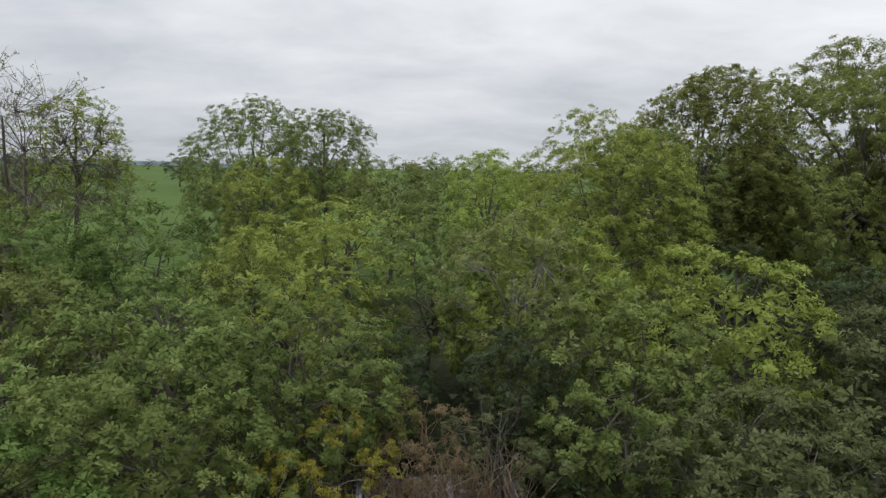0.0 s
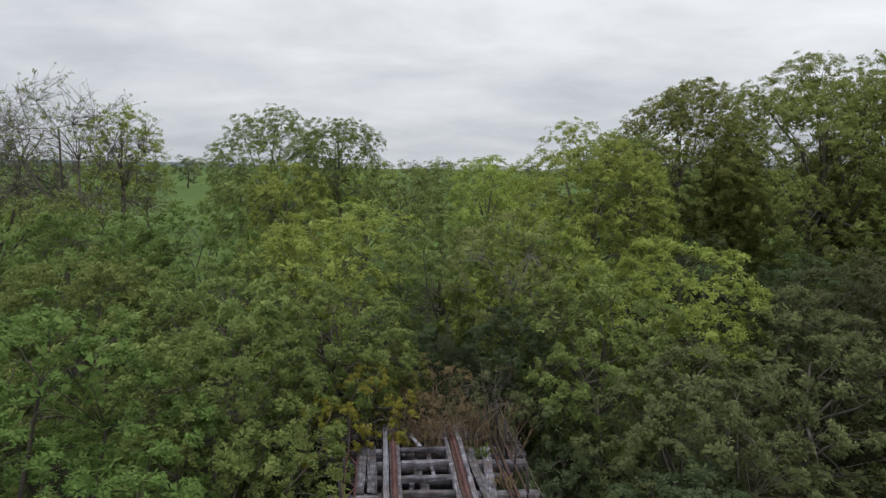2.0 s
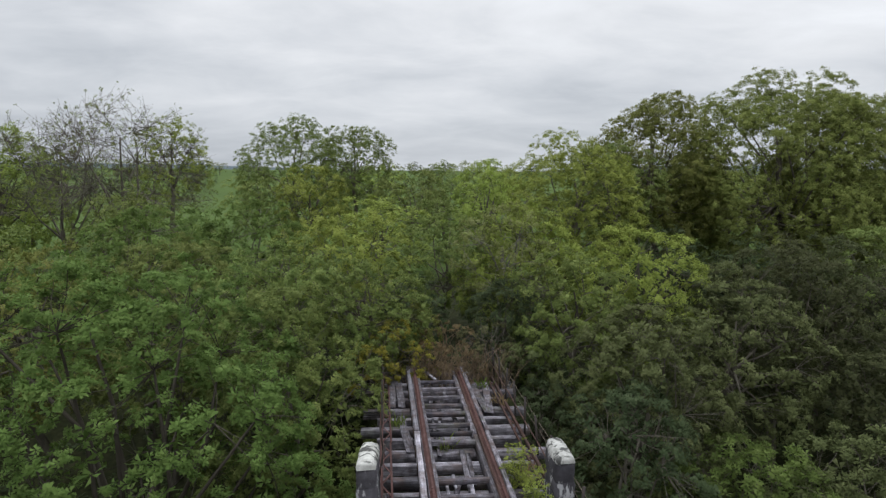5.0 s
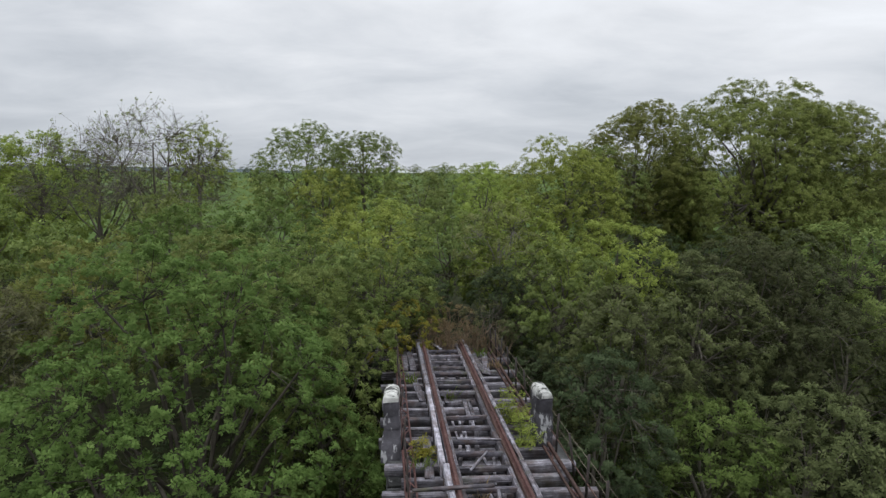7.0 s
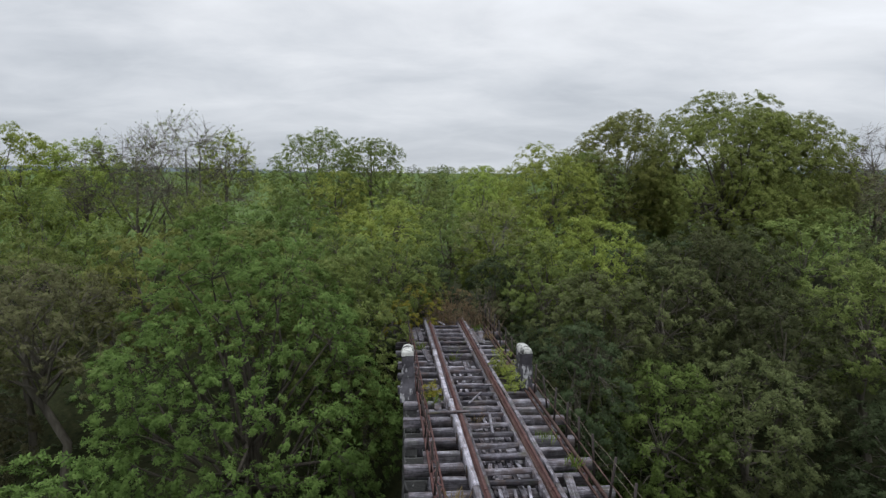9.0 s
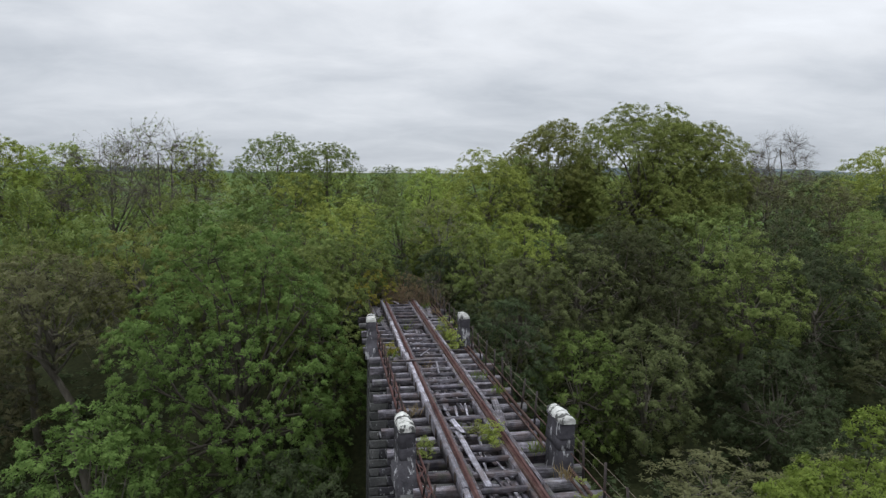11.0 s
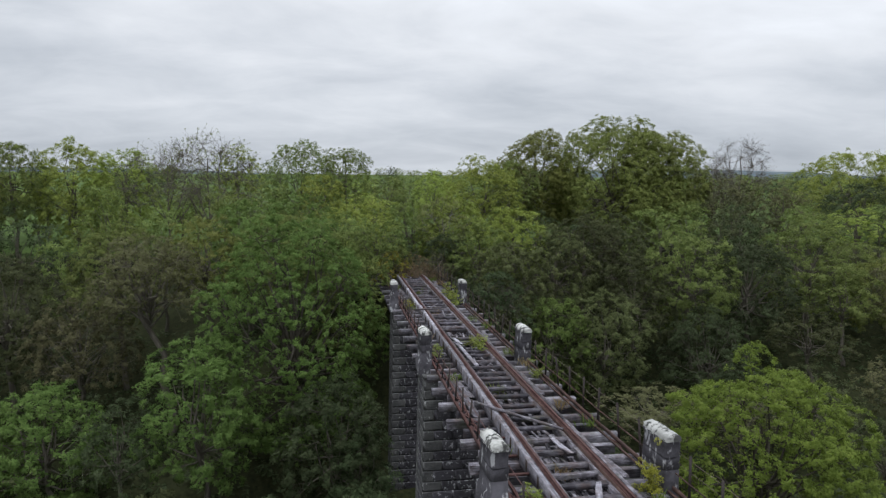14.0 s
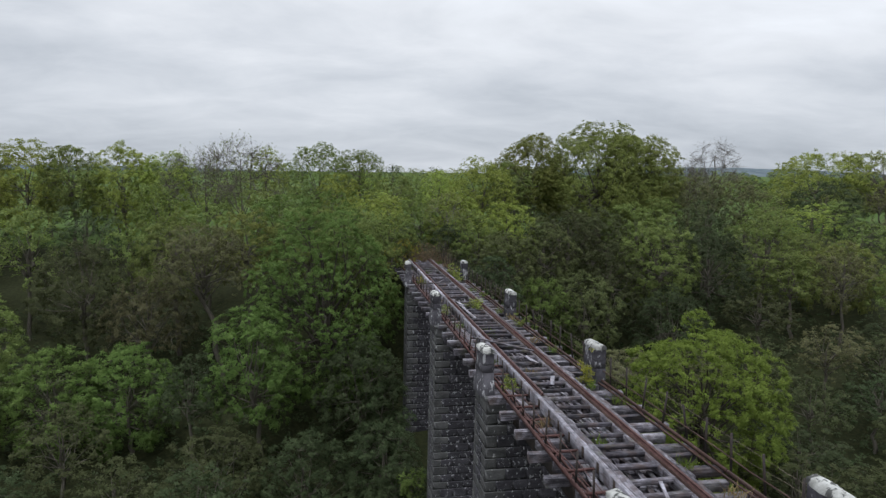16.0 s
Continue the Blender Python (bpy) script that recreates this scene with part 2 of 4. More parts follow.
TIMBER_PALE = timber_material("bleached timber", (0.082, 0.078, 0.084), (0.185, 0.178, 0.19), (0.315, 0.305, 0.325))
RUST = rust_material("rusted iron", (0.028, 0.018, 0.016), (0.062, 0.036, 0.031), (0.12, 0.076, 0.062))
RUST_RED = rust_material("red rusted iron", (0.036, 0.019, 0.018), (0.076, 0.037, 0.034), (0.135, 0.080, 0.074))
IRON = rust_material("black iron", (0.018, 0.016, 0.016), (0.04, 0.034, 0.032), (0.085, 0.06, 0.05))
WIRE = rust_material("fence wire", (0.07, 0.058, 0.045), (0.14, 0.115, 0.09), (0.21, 0.18, 0.15))
STONE = stone_material("dark masonry", (0.026, 0.025, 0.029), (0.076, 0.072, 0.082), 0.575, (0.30, 0.30, 0.31))
STONE_PALE = stone_material("quoin masonry", (0.040, 0.040, 0.042), (0.125, 0.124, 0.122), 0.63, (0.38, 0.385, 0.38))
LICHEN = stone_material("lichen white coping", (0.19, 0.19, 0.175), (0.54, 0.54, 0.52), 0.51, (0.07, 0.07, 0.068))
GROUND = ground_material("ground cover")
# blue-grey base colour stands in for the haze over distant woodland
HAZED_HILL, far_nt = material("hazed far hill")
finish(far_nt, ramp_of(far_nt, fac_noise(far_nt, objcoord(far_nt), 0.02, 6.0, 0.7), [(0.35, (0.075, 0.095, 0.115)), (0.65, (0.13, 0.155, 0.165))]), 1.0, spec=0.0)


# ---- helpers for meshes ----
def mesh_from(name, verts, faces, mat, smooth=False, normals=None):
    """A mesh from arrays: verts (n, 3); faces (m, 3) or (m, 4)."""
    verts, faces = np.asarray(verts, np.float32), np.asarray(faces, np.int32)
    me = bpy.data.meshes.new(name)
    k = faces.shape[1]
    me.vertices.add(len(verts))
    me.vertices.foreach_set("co", verts.ravel())
    me.loops.add(faces.size)
    me.loops.foreach_set("vertex_index", faces.ravel())
    me.polygons.add(len(faces))
    me.polygons.foreach_set("loop_start", np.arange(0, faces.size, k, dtype=np.int32))
    if smooth:
        me.polygons.foreach_set("use_smooth", np.ones(len(faces), bool))
    me.update(calc_edges=True)
    if normals is not None:
        a = me.attributes.new("custom_normal", "FLOAT_VECTOR", "POINT")
        a.data.foreach_set("vector", np.asarray(normals, np.float32).ravel())
        me.update()
    me.materials.append(mat)
    return me


def part(name, data, parent, m=None, label=""):
    ob = new(name, data)
    ob.parent = parent
    if m is not None:
        ob.matrix_basis = m
    return tagged(ob, label)


def thing(name, label, category, m=None, group="", kind="", data=None):
    ob = new(name, data)
    if m is not None:
        ob.matrix_basis = m
    return tagged(ob, label, category, group, kind)


def beam_mesh(name, lx, ly, lz, mat, bevel=0.015, seed=0, rough=0.0):
    """A squared beam with worn edges, long in x, its top at z = 0."""
    rng = np.random.default_rng(seed)
    n = max(2, int(lx / 0.5) + 1)
    b = bevel
    prof = np.array([(-ly / 2 + b, -lz), (ly / 2 - b, -lz), (ly / 2, -lz + b), (ly / 2, -b), (ly / 2 - b, 0), (-ly / 2 + b, 0), (-ly / 2, -b), (-ly / 2, -lz + b)])
    xs = np.linspace(-lx / 2, lx / 2, n)
    v, f = [], []
    for i, x in enumerate(xs):
        j = rng.normal(0, rough, (8, 2)) if rough else 0
        v.append(np.column_stack([np.full(8, x) + (rng.normal(0, rough * 2, 8) if rough and i in (0, n - 1) else 0), prof + j]))
    for i in range(n - 1):
        for k in range(8):
            f.append((i * 8 + k, (i + 1) * 8 + k, (i + 1) * 8 + (k + 1) % 8, i * 8 + (k + 1) % 8))
    for base, order in ((0, 1), ((n - 1) * 8, -1)):
        ring = [base + k for k in range(8)][::order]
        f += [(ring[0], ring[1], ring[2], ring[3]), (ring[0], ring[3], ring[4], ring[7]), (ring[4], ring[5], ring[6], ring[7])]
    return mesh_from(name, np.concatenate(v), f, mat)


def tubes(paths, sides=5):
    """Tapered tubes: each path is a list of (point, radius). Returns verts and quads."""
    V, F, n0 = [], [], 0
    ang = np.arange(sides) * 2 * np.pi / sides
    for pts in paths:
        P = np.array([q[0] for q in pts], float)
        R = np.array([q[1] for q in pts], float)
        T = np.gradient(P, axis=0)
        T /= np.linalg.norm(T, axis=1)[:, None] + 1e-9
        ref = np.where(np.abs(T[:, 2:3]) > 0.9, np.array([[1.0, 0, 0]]), np.array([[0, 0, 1.0]]))
        A = np.cross(T, ref)
        A /= np.linalg.norm(A, axis=1)[:, None] + 1e-9
        B = np.cross(T, A)
        ring = P[:, None] + R[:, None, None] * (np.cos(ang)[None, :, None] * A[:, None] + np.sin(ang)[None, :, None] * B[:, None])
        V.append(ring.reshape(-1, 3))
        m = len(P)
        i = np.arange(m - 1)[:, None] * sides
        k = np.arange(sides)[None, :]
        q = np.stack([i + k, i + (k + 1) % sides, i + sides + (k + 1) % sides, i + sides + k], -1).reshape(-1, 4)
        F.append(q + n0)
        n0 += m * sides
    return np.concatenate(V), np.concatenate(F)


# ---- ground ----
PROFILE_Y = [-2000, -300, -120, -95, -75, -52, -25, -8, 8, 18, 28, 36, 60, 150, 300, 600, 1500, 4200]
PROFILE_Z = [6, 3, 0, -1.5, -9, -17, -17.5, -15, -10, -6, -2.8, -0.6, 0.2, 0.8, 2.5, 4.0, 4.5, 6]


def height(x, y):
    """The lie of the land: a wooded valley across the line, level meadows beyond, an embankment behind the abutment."""
    s = y + 3.0 * math.sin(x / 23.0) + 1.5 * math.sin(x / 9.0 + 1.0)
    z = sum(float(np.interp(s + d, PROFILE_Y, PROFILE_Z)) for d in (-3, 0, 3)) / 3
    z += 0.5 * noise.noise(Vector((x * 0.06, y * 0.06, 0))) + (0 if y < 60 else min(1, (y - 60) / 200) * 2.5 * noise.noise(Vector((x * 0.004, y * 0.004, 3))))
    if y > 12.8:
        z = max(z, -0.95 - 0.62 * max(0, abs(x) - 3.2) - max(0, (y - 55) * 0.03))
    if y < -56:
        z = max(z, -0.95 - 0.62 * max(0, abs(x) - 3.2) - max(0, (-90 - y) * 0.03))
    return z


def axis_steps(fine_lo, fine_hi, step, lo, hi):
    a = list(np.arange(fine_lo, fine_hi + 1e-6, step))
    d = step
    while a[-1] < hi:
        d *= 1.22
        a.append(a[-1] + d)
    d = step
    while a[0] > lo:
        d *= 1.22
        a.insert(0, a[0] - d)
    return a


def build_ground():
    xs = axis_steps(-60, 70, 2.0, -3500, 3500)
    ys = axis_steps(-70, 64, 1.6, -2500, 4200)
    v = [(x, y, height(x, y)) for y in ys for x in xs]
    n = len(xs)
    f = [(j * n + i, j * n + i + 1, (j + 1) * n + i + 1, (j + 1) * n + i) for j in range(len(ys) - 1) for i in range(n - 1)]
    thing("ground", "wooded valley floor and green meadows beyond it", "ground", kind="structure", data=mesh_from("ground", v, f, GROUND, True))


build_ground()


def build_hills():
    """Low wooded ridges on the horizon, with distance haze put into their colour."""
    for x0, x1, y, top in ((500, 2100, 2100, 34), (-1900, -200, 2300, 17)):
        n = 60
        v, f = [], []
        for i in range(n + 1):
            t = i / n
            x = x0 + (x1 - x0) * t
            h = top * math.sin(math.pi * t) ** 0.6 * (0.85 + 0.3 * noise.noise(Vector((x * 0.004, 1, 0)))) + 1.2 * noise.noise(Vector((x * 0.05, 0, 0)))
            v += [(x, y - 260, 0), (x, y - 60, h * 0.8 + 4), (x, y + 60, h + 5), (x, y + 400, 0)]
            if i:
                for k in range(3):
                    f.append((4 * i - 4 + k, 4 * i + k, 4 * i + k + 1, 4 * i - 3 + k))
        thing("distant_hill", "low wooded hill on the horizon, blue-grey with painted haze", "hill", kind="structure", data=mesh_from("distant_hill", v, f, HAZED_HILL, True))


build_hills()


# ---- trees ----
def blade(a, b, w, up):
    """A three-cornered leaf blade from a to b, widest beyond its middle."""
    a, b, up = np.array(a, float), np.array(b, float), np.array(up, float)
    side = np.cross(b - a, up)
    side /= np.linalg.norm(side) + 1e-9
    mid = a + (b - a) * 0.62
    return [a + side * w * 0.15, mid - side * w * 0.62, b + side * w * 0.28]


def tuft_template(rng, lod):
    """A spray of leaves about 1 m across, growing along z."""
    V = []
    n = {"fine": 6, "mid": 5, "far": 7}[lod]
    for i in range(n):
        az = 2 * np.pi * (i + rng.uniform(-0.3, 0.3)) / n
        el = rng.uniform(-0.25, 0.85)
        L = rng.uniform(0.40, 0.62)
        d = np.array([np.cos(az) * np.cos(el), np.sin(az) * np.cos(el), np.sin(el)])
        up = np.array([-np.cos(az) * np.sin(el), -np.sin(az) * np.sin(el), np.cos(el)])
        droop = np.array([0, 0, -0.16])
        side = np.cross(d, up)
        if lod == "far":
            V += blade(d * 0.08, d * L + droop, 0.30, up + rng.normal(0, 0.3, 3))
            continue
        steps = (0.30, 0.55, 0.80) if lod == "fine" else (0.38, )
        for s in steps:
            p = d * L * s + droop * s * s
            for sg in (-1, 1):
                q = p + (side * sg * 0.85 + d * 0.5) * (0.25 if lod == "fine" else 0.34) + up * rng.uniform(-0.10, 0.04)
                V += blade(p, q, 0.105 if lod == "fine" else 0.17, up + rng.normal(0, 0.3, 3))
        V += blade(d * L * (0.78 if lod == "fine" else 0.5), d * L * 1.12 + droop * 1.2, 0.12 if lod == "fine" else 0.18, up + rng.normal(0, 0.2, 3))
    return np.array(V)


TUFTS = {lod: [tuft_template(np.random.default_rng(50 + i), lod) for i in range(5)] for lod in ("fine", "mid", "far")}


def place_tufts(rng, pos, axis, size, lod):
    """Sprays at the given places; returns verts and triangles."""
    n = len(pos)
    axis = axis / (np.linalg.norm(axis, axis=1)[:, None] + 1e-9)
    rnd = rng.normal(size=(n, 3))
    A = np.cross(axis, rnd)
    A /= np.linalg.norm(A, axis=1)[:, None] + 1e-9
    B = np.cross(axis, A)
    out = []
    pick = rng.integers(0, 5, n)
    scale = size * rng.uniform(0.7, 1.3, n)
    for k in range(5):
        idx = np.where(pick == k)[0]
        if len(idx) == 0:
            continue
        T = TUFTS[lod][k]
        M = np.stack([A[idx], B[idx], axis[idx]], 1) * scale[idx][:, None, None]
        out.append((np.einsum("tj,njk->ntk", T, M) + pos[idx][:, None]).reshape(-1, 3))
    V = np.concatenate(out)
    return V, np.arange(len(V)).reshape(-1, 3)


def spray_template(rng, leaves):
    """A whorl of slender leaves 1 m across at the end of a shoot that grows along z."""
    V, N = [], []
    for i in range(leaves):
        t = 2.39996 * i + rng.uniform(-0.4, 0.4)
        el = 0.95 - 1.15 * math.sqrt((i + 0.5) / leaves) + rng.normal(0, 0.14)
        d = np.array([math.cos(t) * math.cos(el), math.sin(t) * math.cos(el), math.sin(el)])
        L = 0.5 * rng.uniform(0.75, 1.25)
        n = np.array([d[0] * 0.45, d[1] * 0.45, 0.85]) + rng.normal(0, 0.15, 3)
        n /= np.linalg.norm(n)
        tri = blade(d * L * 0.10, d * L - np.array([0, 0, 0.10 * L]), L * 0.44, n + rng.normal(0, 0.25, 3))
        if np.dot(np.cross(tri[1] - tri[0], tri[2] - tri[0]), n) < 0:
            tri = [tri[0], tri[2], tri[1]]
        V += tri
        N += [n] * 3
    return np.array(V), np.array(N)


SPRAYS = {lod: [spray_template(np.random.default_rng(80 + i), n) for i in range(6)] for lod, n in (("fine", 11), ("mid", 9), ("far", 7))}
PER_PLUME = {"fine": 9, "mid": 8, "far": 6}


def place_sprays(rng, P, A3, scale, lod):
    """Sprays at the places P along the axes A3; returns verts, triangles and normals."""
    A3 = A3 / (np.linalg.norm(A3, axis=1)[:, None] + 1e-9)
    A1 = np.cross(A3, rng.normal(size=P.shape))
    A1 /= np.linalg.norm(A1, axis=1)[:, None] + 1e-9
    A2 = np.cross(A3, A1)
    pick = rng.integers(0, 6, len(P))
    V, N = [], []
    for q in range(6):
        idx = np.where(pick == q)[0]
        if len(idx):
            M = np.stack([A1[idx], A2[idx], A3[idx]], 1)
            T, U = SPRAYS[lod][q]
            V.append((np.einsum("tj,njk->ntk", T, M * scale[idx][:, None, None]) + P[idx][:, None]).reshape(-1, 3))
            N.append(np.einsum("tj,njk->ntk", U, M).reshape(-1, 3))
    V = np.concatenate(V)
    return V, np.arange(len(V)).reshape(-1, 3), np.concatenate(N)


def place_plumes(rng, pos, axis, size, lod):
    """Plumes of sprays, domed along their axis, at the given places."""
    k = PER_PLUME[lod]
    axis = axis / (np.linalg.norm(axis, axis=1)[:, None] + 1e-9)
    big = size * rng.uniform(0.7, 1.3, len(pos))
    P, X = np.repeat(pos, k, 0), np.repeat(axis, k, 0)
    off = unit(rng, len(P))
    off += X * (np.maximum(0, -(off * X).sum(1)) * 1.6 + 0.1)[:, None]
    P = P + off * (np.repeat(big, k) * rng.uniform(0.15, 0.46, len(P)))[:, None]
    A3 = X * 0.55 + off * 0.45 + np.array([0, 0, 0.35]) + rng.normal(0, 0.15, P.shape)
    scale = np.repeat(big, k) * rng.uniform(0.30, 0.48, len(P)) * {"fine": 1.0, "mid": 1.1, "far": 1.3}[lod]
    return place_sprays(rng, P, A3, scale, lod)


def unit(rng, n):
    v = rng.normal(size=(n, 3))
    return v / np.linalg.norm(v, axis=1)[:, None]


def crown_points(rng, rx, ry, rz, lobes, size, density, low=-0.8, thin=0.0, core=0.22, cull=True, fill=0.86):
    """Lobes on an ellipsoid about the origin; places for plumes of foliage on them, a few standing out beyond."""
    k = np.arange(lobes) + 0.5
    zz = 1 - k / lobes * (1 - low)
    az = k * 2.39996 + rng.uniform(0, 6.28)
    rr = np.sqrt(np.maximum(0, 1 - zz * zz))
    dirs = np.column_stack([rr * np.cos(az), rr * np.sin(az), zz]) + rng.normal(0, 0.07, (lobes, 3))
    R = np.array([rx, ry, rz])
    mean = (rx * ry * rz) ** (1 / 3)
    lr = mean * (2.15 / math.sqrt(lobes)) * rng.uniform(0.75, 1.25, lobes)
    C = dirs * (R - lr[:, None] * 0.75) * np.where(k < 0.42 * lobes, rng.uniform(max(fill, 0.88), 1.02, lobes), rng.uniform(fill, 1.04, lobes))[:, None]
    area = 4 * np.pi * mean ** 2 * (1 - low) / 2
    n = int(density * 1.5 * area / size ** 2)
    which = rng.choice(lobes, n, p=lr ** 2 / (lr ** 2).sum())
    out = C[which] / R
    out /= np.linalg.norm(out, axis=1)[:, None] + 1e-9
    d = unit(rng, n) + out * 0.7 + np.array([0, 0, 0.2])
    d /= np.linalg.norm(d, axis=1)[:, None]
    far = np.where(rng.uniform(size=n) > core, rng.uniform(0.86, 1.10, n), rng.uniform(0.30, 0.86, n))
    far = np.where(rng.uniform(size=n) > 0.97, far + rng.uniform(0.05, 0.20, n), far)
    P = C[which] + d * (lr[which] * far)[:, None]
    keep = np.ones(n, bool)
    for j in range(lobes):
        keep &= (np.linalg.norm(P - C[j], axis=1) > 0.72 * lr[j]) | (which == j)
    if cull:
        keep &= ((P / R)[:, 1] < 0.45) | (P[:, 2] > 0.45 * rz) | (rng.uniform(size=n) > 0.7)
    if thin:
        keep &= rng.uniform(size=n) > thin
    P, d, out, which = P[keep], d[keep], out[keep], which[keep]
    axis = d * 0.6 + out * 0.25 + np.array([0, 0, 0.6]) + rng.normal(0, 0.2, (len(P), 3))
    return C, lr, P, axis, which


def bent(rng, a, b, r0, r1, n=5, sag=0.12):
    """A slightly crooked limb from a to b."""
    a, b = np.array(a, float), np.array(b, float)
    L = np.linalg.norm(b - a)
    off = rng.normal(0, sag * L * 0.5, 3)
    return [(a + (b - a) * t + off * math.sin(math.pi * t) + (rng.normal(0, 0.02 * L, 3) if 0 < t < 1 else 0), r0 + (r1 - r0) * t) for t in np.linspace(0, 1, n)]


def tree_meshes(seed, rx, ry, rz, stem, leaf, lod, size, lobes=14, density=1.0, low=-0.8, thin=0.0, twigs=4, bark=None, core=0.22, cull=True, fill=0.86, inner=1.0):
    """Wood and crown of one tree whose foot is at the origin; stem is the height of the crown's middle."""
    rng = np.random.default_rng(seed)
    size = size * {"fine": 1.25, "mid": 1.35, "far": 1.5}[lod]
    C, lr, P, axis, which = crown_points(rng, rx, ry, rz, lobes, size, density, low, thin, core, cull, fill)
    mid = np.array([rng.normal(0, 0.1 * rx), rng.normal(0, 0.1 * ry), stem])
    C, P = C + mid, P + mid
    r0 = max(0.05, 0.042 * (rx + ry) / 2 + 0.008 * stem)
    fork = mid - np.array([0, 0, rz * 0.55])
    fork[2] = max(fork[2], stem * 0.35)
    paths = [bent(rng, (0, 0, -0.8), fork, r0 * 1.25, r0 * 0.8, 6, 0.05), bent(rng, fork, mid + np.array([0, 0, rz * 0.5]), r0 * 0.8, r0 * 0.2, 5)]
    fine = []
    limbs = range(0, lobes, 1 if lobes < 24 else 2)
    for j in limbs:
        s = rng.uniform(0, 0.6)
        a = fork + (mid + np.array([0, 0, rz * 0.4]) - fork) * s
        paths.append(bent(rng, a, C[j], r0 * 0.36, r0 * 0.10, 3 if lod == "far" else 4))
    for j in range(lobes):
        mine = P[which == j]
        ends = C[list(limbs)]
        a = ends[np.argmin(np.linalg.norm(ends - C[j], axis=1))]
        if len(mine):
            for q in mine[rng.choice(len(mine), min(twigs, len(mine)), replace=False)]:
                fine.append(bent(rng, a, q, max(0.012, r0 * 0.06), 0.007, 3))
    V, F = tubes(paths, 3 if lod == "far" else 5)
    if fine:
        W, G = tubes(fine, 3)
        V, F = np.concatenate([V, W]), np.concatenate([F, G + len(V)])
    wood = mesh_from("trunk", V, F, bark or BARK, True)
    V, F, N = place_plumes(rng, P, axis, size, lod)
    if inner:
        m = np.maximum(2, (inner * {"fine": 6.0, "mid": 4.0, "far": 3.0}[lod] * lr ** 2).astype(int))
        Q = np.repeat(C, m, 0) + unit(rng, m.sum()) * (np.repeat(lr, m) * rng.uniform(0.1, 0.70, m.sum()))[:, None]
        W, G, U = place_sprays(rng, Q, unit(rng, len(Q)) * 0.5 + np.array([0, 0, 0.6]), rng.uniform(0.5, 0.8, len(Q)) * (0.75 if lod == "fine" else 1.0), "far")
        V, F, N = np.concatenate([V, W]), np.concatenate([F, G + len(V)]), np.concatenate([N, U])
    return wood, mesh_from("crown", V, F, LEAF[leaf], normals=N)


KIND = {
    "ash": ("ash_tree", "leafy ash tree with fresh green sprays"),
    "fresh": ("sycamore_tree", "bright yellow-green spring sycamore tree"),
    "lime": ("lime_tree", "bright green spring lime tree"),
    "spring": ("maple_tree", "round yellow-green maple tree in young leaf"),
    "deep": ("holly_tree", "dense green tree on the valley slope, shade put into its leaf colour"),
    "grey": ("elder_tree", "dull grey-green twiggy tree beside the deck"),
    "moss": ("alder_tree", "olive-green tree on the valley slope, shade put into its leaf colour"),
    "olive": ("oak_tree", "broad olive-green oak tree in young leaf"),
    "brown": ("budding_tree", "twiggy brown tree just coming into leaf"),
    "pale": ("hawthorn_tree", "twiggy hawthorn tree with pale blossom"),
    "gold": ("yellow_shrub", "yellowing shrub at the deck's end"),
    "rust": ("bramble_bush", "dry reddish-brown bramble bush at the deck's end"),
}
FOREST = []
seed_count = [100]


def tree(x, y, top, r, leaf, lod="mid", size=None, label="", squash=1.0, deep=1.0, **more):
    """A tree of its own: place, height of its top, crown radius, foliage."""
    seed_count[0] += 1
    size = size or {"fine": 0.42, "mid": 0.46, "far": 0.70}[lod]
    z = height(x, y)
    rz = min(r * 1.15 * deep, max(1.0, (top - z) * 0.52))
    rz = max(0.6, rz - 0.3 * size)
    lobes = more.pop("lobes", int(12 + 2.6 * r * r))
    wood, crown = tree_meshes(seed_count[0], r - 0.25 * size, (r - 0.25 * size) * squash, rz, top - 0.3 * size - rz - z, leaf, lod, size, lobes, **more)
    name, text = KIND[leaf]
    ob = thing(name, label or text, "bush" if leaf in ("gold", "rust") else "tree", pose(x, y, z), "trees of the wooded valley")
    part("trunk", wood, ob)
    part("crown", crown, ob)
    FOREST.append((x, y, r, top))
    return ob


